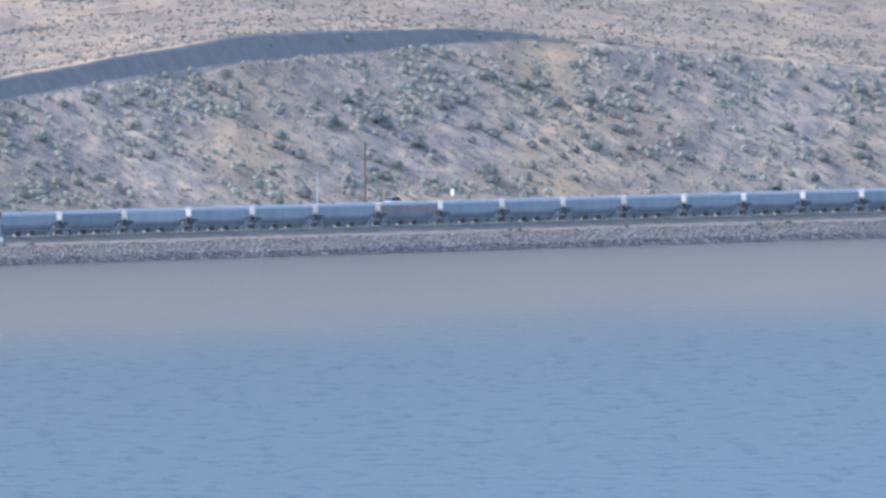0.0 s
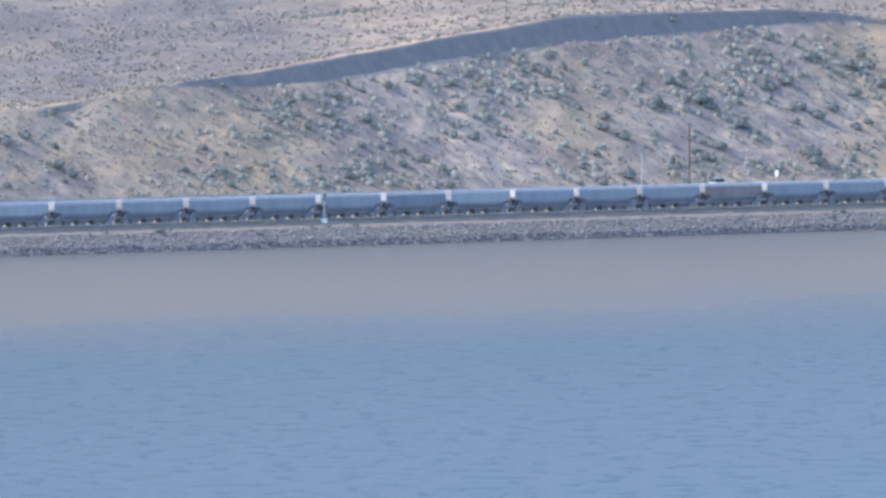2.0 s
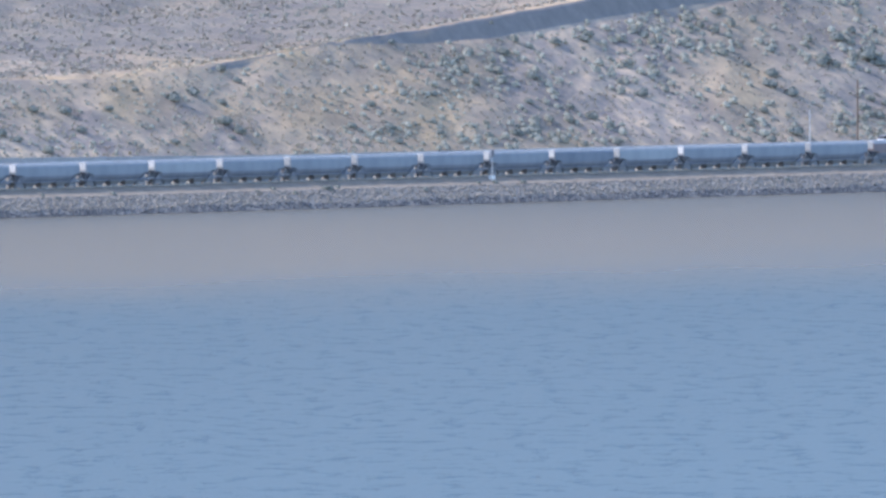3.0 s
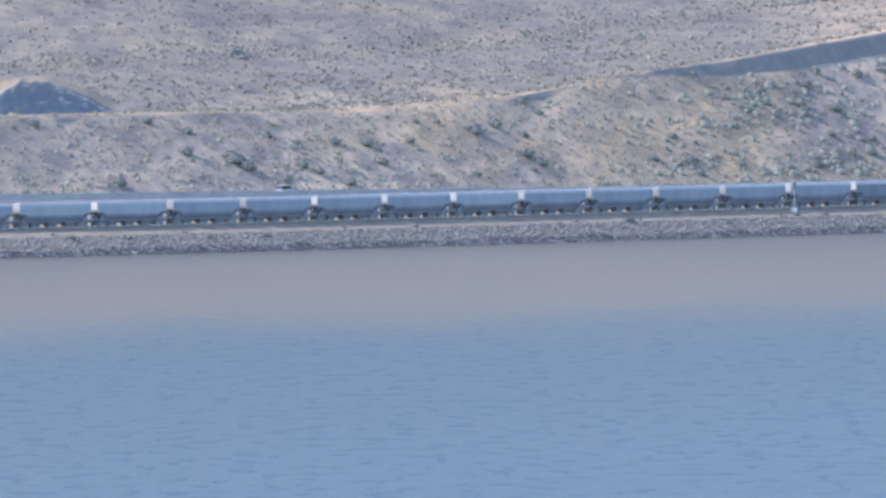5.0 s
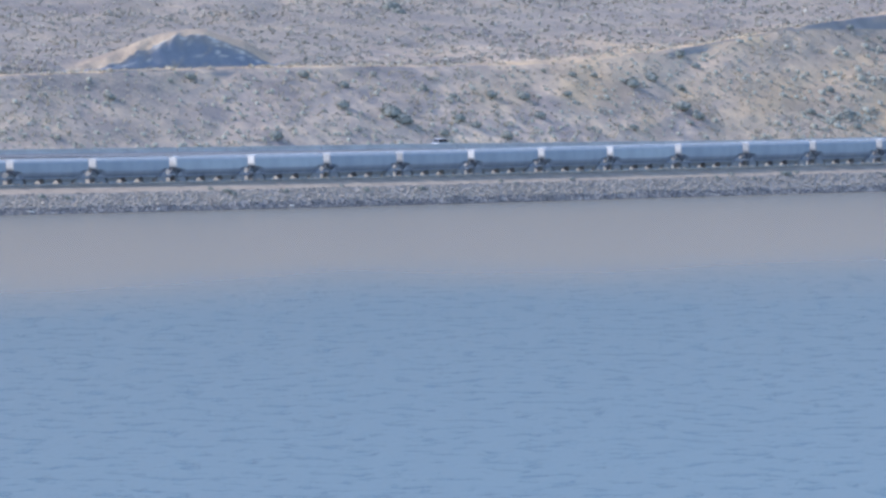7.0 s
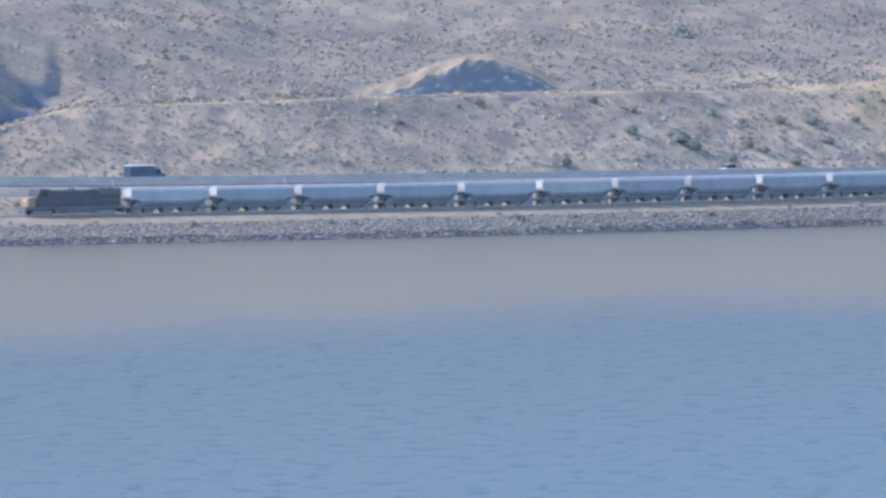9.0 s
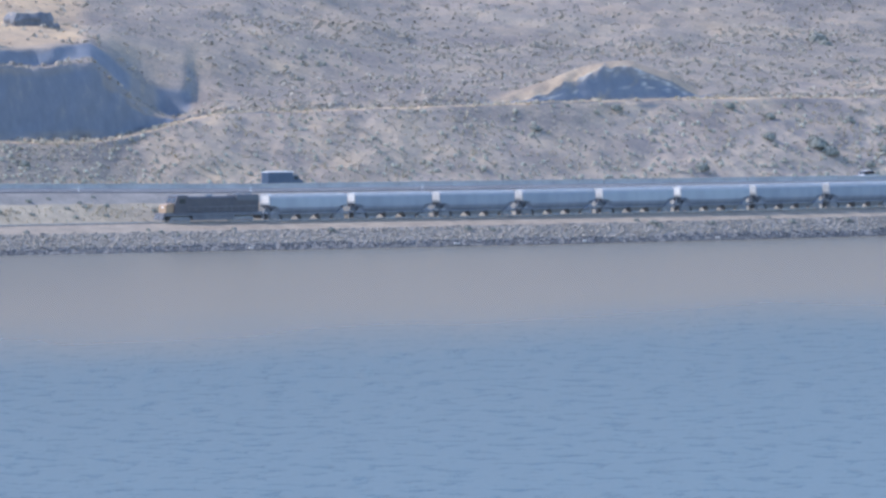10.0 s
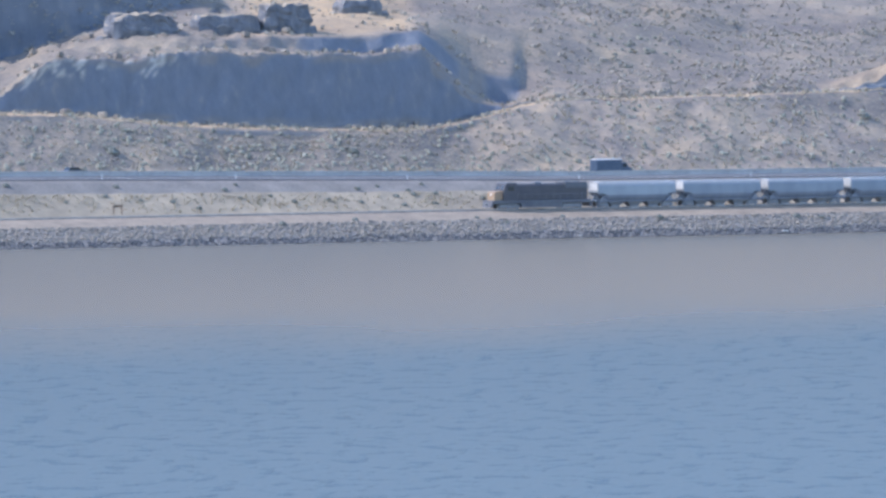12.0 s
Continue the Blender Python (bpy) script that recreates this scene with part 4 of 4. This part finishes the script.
# ---- plants ----
def bush_mesh_data(seed, n, flat=0.62, leaf=0.30, core=True):
    """An uneven leafy dome, one metre in radius: a dense heart under many small bent leaf clusters."""
    r = np.random.default_rng(seed)
    d = r.normal(size=(n, 3))
    d[:, 2] = abs(d[:, 2]) * 0.9 + 0.05
    d /= np.linalg.norm(d, axis=1)[:, None]
    lobes = r.normal(size=(4, 3))
    lobes /= np.linalg.norm(lobes, axis=1)[:, None]
    reach = lambda u: 0.62 + 0.38 * np.max(u @ lobes.T, axis=1).clip(0)
    c = d * (reach(d) + r.normal(size=n) * 0.06)[:, None] * (1, 1, flat * 1.35)
    a = np.cross(d, r.normal(size=(n, 3)))
    a /= np.linalg.norm(a, axis=1)[:, None]
    b = np.cross(d + r.normal(size=(n, 3)) * 0.5, a)
    size = leaf * (0.7 + 0.7 * r.random(n))[:, None]
    tip = c + d * size * 0.35
    v = np.stack([c - a * size, c - b * size * 0.8, c + a * size * 0.9 + (tip - c) * 0.6, tip + b * size * 0.8], 1).reshape(-1, 3)
    f = np.arange(4 * n).reshape(n, 4)
    if core:
        up, turn = np.meshgrid(np.radians((-8, 18, 42, 66, 88)), np.arange(8) * math.pi / 4, indexing="ij")
        u = np.stack([np.cos(up) * np.cos(turn), np.cos(up) * np.sin(turn), np.sin(up)], -1).reshape(-1, 3)
        heart = u * (reach(u) * (0.86 + 0.16 * r.random(len(u))))[:, None] * (1, 1, flat * 1.35)
        i = np.arange(32).reshape(4, 8)
        j = np.roll(i, -1, 1)
        f = np.concatenate([f, np.stack([i, j, j + 8, i + 8], -1).reshape(-1, 4) + len(v)])
        v = np.concatenate([v, heart])
    return v, f


def scatter(name, protos, places, sizes, mat, label, category, seed, tall=1.0):
    r = np.random.default_rng(seed)
    vs, fs, off = [], [], 0
    turn = r.random(len(places)) * 6.283
    which = r.integers(0, len(protos), len(places))
    for p, k, t, q in zip(places, sizes, turn, which):
        v, f = protos[q]
        c, s_ = math.cos(t) * k, math.sin(t) * k
        vs.append(np.stack([v[:, 0] * c - v[:, 1] * s_ + p[0], v[:, 0] * s_ + v[:, 1] * c + p[1], v[:, 2] * k * tall + p[2] - 0.05 * k], -1))
        fs.append(f + off)
        off += len(v)
    return tagged(new(name, mesh_from(name, np.concatenate(vs), np.concatenate(fs), [mat])), label, category, kind="stuff")


def spread(n, line0, line1, x0, x1, seed, keep):
    """Places on the ground between two lines of the plan, kept by a density field."""
    r = np.random.default_rng(seed)
    line, x = line0 + (line1 - line0) * r.random(n), x0 + (x1 - x0) * r.random(n)
    ok = keep(line, x) > r.random(n)
    return surface(line[ok], x[ok]), line[ok], x[ok]


def clumps(line, x, size, seed):
    return value_noise(x * 1.4, line * 62, size, seed)


protos = [bush_mesh_data(100 + i, 60, 0.62, 0.13) for i in range(7)]
small = [bush_mesh_data(200 + i, 13, 0.55, 0.34, False) for i in range(6)]


def slope_density(line, x):
    right = 0.2 + 0.17 * step(x, 20, 75)
    low = 0.3 * (line < 6.25) * (x < 30)
    edge = 1 - 0.3 * (line > 6.96) + 0.9 * (line > 6.6) * step(x, 70, 110)
    return np.clip(right + low + (0.5 + 0.75 * step(x, 20, 75)) * (clumps(line, x, 14, 31) + 0.6 * clumps(line, x, 5, 32)), 0.02, 1) * edge


pl, ln, sx = spread(10500, 6.03, 6.99, -262, 262, 41, slope_density)
r = np.random.default_rng(42)
sz = (0.42 + 0.75 * r.random(len(pl)) ** 2) * (0.58 + 0.47 * step(sx, 30, 90))
dark = np.random.default_rng(44).random(len(pl)) < 0.10 + 0.45 * (sz > 1.05)
scatter("sagebrush_cover", protos, pl[~dark], sz[~dark], SAGE, "grey-green sagebrush scattered over the dry slope", "shrubs", 43, 1.3)
scatter("dark_brush", protos, pl[dark], sz[dark] * 1.15, SAGE_DARK, "dark green brush scattered over the dry slope", "shrubs", 49, 1.35)
pl, ln, sx = spread(9000, 6.02, 6.99, -262, 262, 45, lambda l, x: np.clip(0.45 + 1.2 * clumps(l, x, 9, 46), 0, 1) * (0.45 + 0.55 * step(x, 10, 60)))
scatter("low_scrub", small, pl, 0.22 + 0.3 * np.random.default_rng(47).random(len(pl)), SCRUB, "small dry scrub dotted over the slope", "shrubs", 48)
pl, ln, sx = spread(17000, 13.0, 17.0, -262, 262, 51, lambda l, x: np.clip(0.5 - 0.25 * step(x, 40, 80) + 0.9 * (value_noise(x * 1.4, l * 85, 34, 23) + 0.5 * value_noise(x * 1.4, l * 85, 10, 24)), 0.05, 1) * (1 - 0.95 * step(x, 30, 40) * (1 - step(x, 92, 104)) * step(l, 14.8, 14.9)))
scatter("upland_scrub", small, pl, 0.18 + 0.36 * np.random.default_rng(52).random(len(pl)) ** 3, SCRUB, "low grey scrub covering the upper hill", "shrubs", 53)
pl, ln, sx = spread(13000, 8.6, 14.0, -262, 262, 54, lambda l, x: (0.42 - 0.1 * (x < -140)) * ((x > -136) | (abs(l - 9.5) > 0.5) & (abs(l - 11.5) > 0.5)) * ((x < -84) | (x > -42) | (l > 11.2)))
scatter("bench_scrub", small, pl, 0.3 + 0.6 * np.random.default_rng(55).random(len(pl)) ** 2, SCRUB, "low scrub on the benches above the cut", "shrubs", 56)

tiny = [bush_mesh_data(250 + i, 6, 0.6, 0.55, False) for i in range(6)]
pl, ln, sx = spread(42000, 8.7, 16.6, -262, 262, 57, lambda l, x: (0.3 + 0.7 * step(l, 12.5, 14)) * (1 - 0.6 * step(x, 40, 80)) * (1 - 0.95 * step(x, 30, 40) * (1 - step(x, 92, 104)) * step(l, 14.8, 14.9)) * ((x > -136) | (l > 14)) * ((x < -84) | (x > -42) | (l > 11.2)))
scatter("dwarf_scrub", tiny, pl, 0.2 + 0.3 * np.random.default_rng(58).random(len(pl)), SCRUB_BROWN, "tiny grey-brown plants covering the upper hill", "shrubs", 59)
pl, ln, sx = spread(16000, 6.02, 6.97, -262, 262, 77, lambda l, x: 0.3 + 0.4 * step(x, 10, 60))
scatter("slope_dwarf_scrub", tiny, pl, 0.15 + 0.25 * np.random.default_rng(78).random(len(pl)), SCRUB, "tiny grey-brown plants between the sagebrush", "shrubs", 79)


def tuft_data(seed):
    r = np.random.default_rng(seed)
    vs = []
    for k in range(9):
        t, lean, h = r.random() * 6.28, 0.25 + 0.5 * r.random(), 0.7 + 0.5 * r.random()
        o = np.array((math.cos(t), math.sin(t), 0))
        side = np.array((-o[1], o[0], 0)) * 0.13
        foot = o * 0.15
        vs += [foot - side, foot + side, foot + o * lean + (0, 0, h)]
    return np.array(vs), np.arange(27).reshape(9, 3)


tufts = [tuft_data(300 + i) for i in range(5)]
pl, ln, sx = spread(12000, 6.02, 6.99, -262, 262, 61, lambda l, x: np.clip(0.35 + 1.6 * (clumps(l, x, 18, 62) + 0.4 * clumps(l, x, 6, 63)), 0.03, 1) * (1 - 0.55 * step(-x, 0, 50)))
scatter("grass_tufts", tufts, pl, 0.35 + 0.4 * np.random.default_rng(64).random(len(pl)), STRAW, "straw-coloured dry bunch grass on the slope", "grass", 65)
pl, ln, sx = spread(2600, 4.12, 4.62, -262, -90, 66, lambda l, x: np.clip(0.5 + 1.4 * clumps(l, x, 12, 67), 0, 1))
scatter("verge_grass", tufts, pl, 0.3 + 0.32 * np.random.default_rng(68).random(len(pl)), STRAW, "dry yellow grass between the track and the highway", "grass", 69)


# ragged plants along the rim of the bench, thickest below the rock cut
pl, ln, sx = spread(5200, 7.85, 8.8, -262, 60, 93, lambda l, x: (0.15 + 0.3 * step(-x, 120, 150)) * np.clip(0.6 + 1.6 * value_noise(x, 0 * x, 6, 94), 0.1, 1))
scatter("rim_scrub", small, pl, 0.22 + 0.42 * np.random.default_rng(95).random(len(pl)) ** 2, STRAW, "pale dry plants along the rim of the bench", "shrubs", 96, 1.3)


def sagebrush(seed, label):
    b = thing("sagebrush", Matrix.Identity(4), label, "shrub", "single shrubs on the slope")
    v, f = bush_mesh_data(seed, 170, 0.66, 0.12)
    crown = new("crown", mesh_from("crown", v, f, [BRUSH]))
    crown.parent = b
    bm = bmesh.new()
    q = random.Random(seed)
    for k in range(6):
        t = k * 1.05 + q.random()
        add_rod(bm, (0, 0, -0.15), (math.cos(t) * 0.5, math.sin(t) * 0.5, 0.5), 0.05, 0.02, 5)
    part("stems", bm, TWIG, b)
    return b


singles = [sagebrush(400 + i, "large dark green sagebrush casting a long shadow") for i in range(4)]


def set_single(k, place, size, turn, tall=0.95):
    m = pose(*[float(c) for c in place], 0, 0, turn) @ Matrix.Diagonal((1, 1, 1, 1))
    ob = singles[k] if k not in set_single.done else copy_thing(singles[k], m)
    set_single.done.add(k)
    ob.matrix_basis = m @ Matrix.Diagonal((size, size, size * tall, 1))


set_single.done = set()
# dark shrubs that stand out, by station, line and size
BIG = [
    (-22.5, 6.4, 2.6), (-20, 6.31, 2.2), (-39, 6.92, 1.3), (-31.5, 6.79, 1.2), (-16.5, 6.73, 1.1), (-11, 6.65, 1), (-4, 6.65, 1.3), (2, 6.62, 1.5),
    (22, 6.67, 1.9), (25.5, 6.73, 1.7), (5, 6.38, 1.2), (-10, 6.33, 1.4), (-7, 6.25, 1.2), (-13, 6.15, 1.3), (-1, 6.12, 1.4), (11, 6.83, 1),
    (15, 6.81, 1), (10, 6.6, 1.1), (-31.5, 6.52, 1.5), (-44, 6.13, 1.6), (22.5, 6.17, 1.2), (31.5, 6.38, 1.9), (31, 6.96, 1.4), (-22.5, 13.44, 2.1),
    (-21, 13.22, 1.4), (-16, 12.25, 0.9), (-60, 6.93, 1.3), (-75, 6.7, 1.2), (-215, 6.45, 1.6), (-170, 6.5, 1.3),
]
BIG_EAST = [
    (143, 6.54, 1.9), (151, 6.54, 2.4), (153, 6.5, 2.2), (159, 6.38, 2.3), (172, 6.17, 2.5), (173, 6.13, 1.9), (137, 6.33, 1.9), (167, 6.62, 2.2),
    (172, 6.77, 2), (145.5, 6.67, 1.7), (180, 6.56, 1.8), (185, 6.62, 1.9), (191, 6.63, 2.1), (176, 6.46, 1.8), (179, 6.73, 2), (155, 6.25, 1.7),
    (138, 6.08, 2), (192, 6.33, 2), (200, 6.6, 1.7), (228, 6.5, 1.8), (240, 6.55, 1.6),
]
for i, (x, l, k) in enumerate(BIG + BIG_EAST):
    set_single(i % 4, surface(np.array([l]), np.array([float(x)]))[0], k, 77 * i)
pl, ln, sx = spread(260, 6.1, 6.9, 30, 258, 71, lambda l, x: 0.28 + 0 * x)
for i, p in enumerate(pl):
    set_single(i % 4, p, 0.9 + 0.8 * (i * 37 % 100) / 100, 53 * i)
pl, ln, sx = spread(34, 4.2, 4.9, -255, -140, 72, lambda l, x: 1 + 0 * x)
for i, p in enumerate(pl):
    set_single(i % 4, p, 0.45 + 0.3 * (i * 37 % 100) / 100, 53 * i)
pl, ln, sx = spread(46, 1.75, 2.3, -258, 255, 73, lambda l, x: 1 + 0 * x)
for i, p in enumerate(pl):
    set_single(i % 4, p, 0.45 + 0.45 * (i * 41 % 100) / 100, 53 * i)


pl, ln, sx = spread(9, 7.05, 7.9, 60, 200, 74, lambda l, x: 1 + 0 * x)
for i, p in enumerate(pl):
    set_single(i % 4, p, 0.5 + 0.5 * (i * 29 % 100) / 100, 53 * i)


# thickets on the upper hill: station, line, half-width in stations and lines, plants, size
clump_places, clump_sizes = [], []
q = np.random.default_rng(91)
for x, line, hx, hl, n, k in ((84, 13.6, 7, 0.06, 100, 0.75), (97, 14.75, 7, 0.1, 120, 0.85), (106, 15.0, 6, 0.1, 70, 0.85), (162, 14.5, 4, 0.1, 26, 1.1), (206, 12.8, 6, 0.15, 26, 0.8), (237, 11.9, 6, 0.2, 44, 0.8), (46, 12.6, 8, 0.2, 30, 0.7), (-118, 12.4, 7, 0.3, 36, 0.7)):
    line, x = line + hl * np.clip(q.normal(size=n), -2, 2), x + hx * 0.6 * np.clip(q.normal(size=n), -2, 2)
    clump_places.append(surface(line, x))
    clump_sizes.append(k * (0.5 + 0.7 * q.random(n)))
scatter("hill_thickets", protos, np.concatenate(clump_places), np.concatenate(clump_sizes), SAGE_DARK, "dark brush thickets on the upper hill", "shrubs", 92)


# ---- boulders and outcrops above the cut ----
def rough_rock(seed, size, cuts=3, rounding=0.25):
    """A block worn round at its corners, narrower above, with a broken surface; it stands on z = 0."""
    bm = bmesh.new()
    bmesh.ops.create_cube(bm, size=1.0)
    bmesh.ops.subdivide_edges(bm, edges=bm.edges, cuts=cuts, use_grid_fill=True)
    for v in bm.verts:
        c = v.co.lerp(v.co.normalized() * 0.58, rounding)
        q = Vector((c.x * size[0], c.y * size[1], c.z * size[2]))
        n = noise.noise_vector(q * 0.55 + Vector((seed, seed * 2, 0))) * 0.13 * min(size) + noise.noise_vector(q * 1.6 + Vector((seed, 0, 3))) * 0.06 * min(size)
        shrink = 1 - 0.22 * max(0, v.co.z)
        v.co = Vector((q.x * shrink, q.y * shrink, q.z + size[2] * 0.5)) + n
    return bm


def outcrop(x, w, z, size, seed, label):
    o = thing("rock_outcrop", pose(*site(x, w, z), 0, 0, 24), label, "rock")
    part("rock", rough_rock(seed, size, 9, 0.22), OUTCROP, o)
    part("slab", rough_rock(seed + 9, (size[0] * 0.45, size[1] * 0.7, size[2] * 0.45), 5, 0.35), OUTCROP, o, at=pose(size[0] * 0.42, -size[1] * 0.1, -0.5))
    part("ledge", rough_rock(seed + 5, (size[0] * 0.5, size[1] * 0.8, size[2] * 0.4), 5, 0.35), OUTCROP, o, at=pose(-size[0] * 0.4, size[1] * 0.1, -0.5))


outcrop(-209.8, 109, 33.2, (13, 6, 5.6), 3, "square dark basalt block on the ledge above the cut")
outcrop(-183.2, 106, 34.2, (9.5, 6, 6.2), 5, "dark basalt knob on the ledge above the cut")
outcrop(-194.0, 108, 34.2, (13, 5, 4.4), 7, "low broken basalt ledge above the cut")
outcrop(-169.2, 125, 38.0, (8.5, 5, 2.8), 11, "small dark rock in tan grass above the cut")
q = random.Random(12)
rocks = []
for i in range(3):
    o = thing("boulder", Matrix.Identity(4), "pale broken boulder at the foot of the rock cut", "rock", "fallen boulders")
    part("stone", rough_rock(20 + i, (1.0, 0.8, 0.7), 2), STONE, o)
    rocks.append(o)
for i in range(150):
    x = q.choice([-197, -194, -190, -168, -163, -160, -222, -225, -212]) + q.gauss(0, 3.0 if i % 2 else 14.0)
    p = surface(np.array([8.35 + 0.6 * q.random() if i % 2 else q.choice([10.1, 10.3, 12.1, 12.4]) + 0.2 * q.random()]), np.array([x]))[0]
    k = 0.5 + 1.1 * q.random() ** 2
    m = pose(*[float(c) for c in p], 0, 0, q.random() * 360) @ Matrix.Diagonal((k, k, k, 1))
    if i < 3:
        rocks[i].matrix_basis = m
    else:
        copy_thing(rocks[i % 3], Matrix.Identity(4)).matrix_basis = m


# ---- riprap: loose stones on the bank ----
def stone_data(seed):
    bm = bmesh.new()
    bmesh.ops.create_icosphere(bm, subdivisions=1, radius=0.5)
    r_ = random.Random(seed)
    st = (1.0 + 0.5 * r_.random(), 0.8 + 0.4 * r_.random(), 0.6 + 0.3 * r_.random())
    for v in bm.verts:
        n_ = 1 + 0.32 * (r_.random() - 0.5) * 2
        v.co = Vector((v.co.x * st[0], v.co.y * st[1], v.co.z * st[2])) * n_
    v = np.array([q_.co for q_ in bm.verts])
    bm.verts.index_update()
    f = np.array([[w_.index for w_ in f_.verts] for f_ in bm.faces])
    bm.free()
    return v, f


stones = [stone_data(i) for i in range(8)]
pl, ln, sx = spread(27000, 1.02, 2.02, -262, 262, 81, lambda l, x: 1 + 0 * x)
sz = 0.28 + 0.5 * np.random.default_rng(82).random(len(pl)) ** 1.8
near = (sx > -176) & (sx < -158) & (pl[:, 2] > 0.8)
near_i = np.flatnonzero(near)[:300]
rest = np.ones(len(pl), bool)
rest[near_i] = False
# lowest stones are dark: wet, plus the bank's blue shade painted in
wet = pl[:, 2] < 1.15 + 0.5 * value_noise(sx, 0 * sx, 5, 86)
scatter("wet_stones", stones, pl[rest & wet], sz[rest & wet], STONE_WET_SHADE, "dark stones along the waterline, wet and with shade in their colour", "stones", 85)
rest &= ~wet
bank = tagged(scatter("riprap_bank", stones, pl[rest], sz[rest], STONE_MANY, "bank of loose grey and tan rubble stones above the water", "stones", 83), kind="structure")
stone_me = [mesh_from("stone", v, f, [STONE]) for v, f in stones]
q = random.Random(84)
for i in near_i:
    ob = new("stone", stone_me[int(i) % 8])
    k = float(sz[i])
    ob.matrix_basis = pose(*[float(c) for c in pl[i]], q.random() * 40, q.random() * 40, q.random() * 360) @ Matrix.Diagonal((k, k, k, 1))
    ob.parent = bank
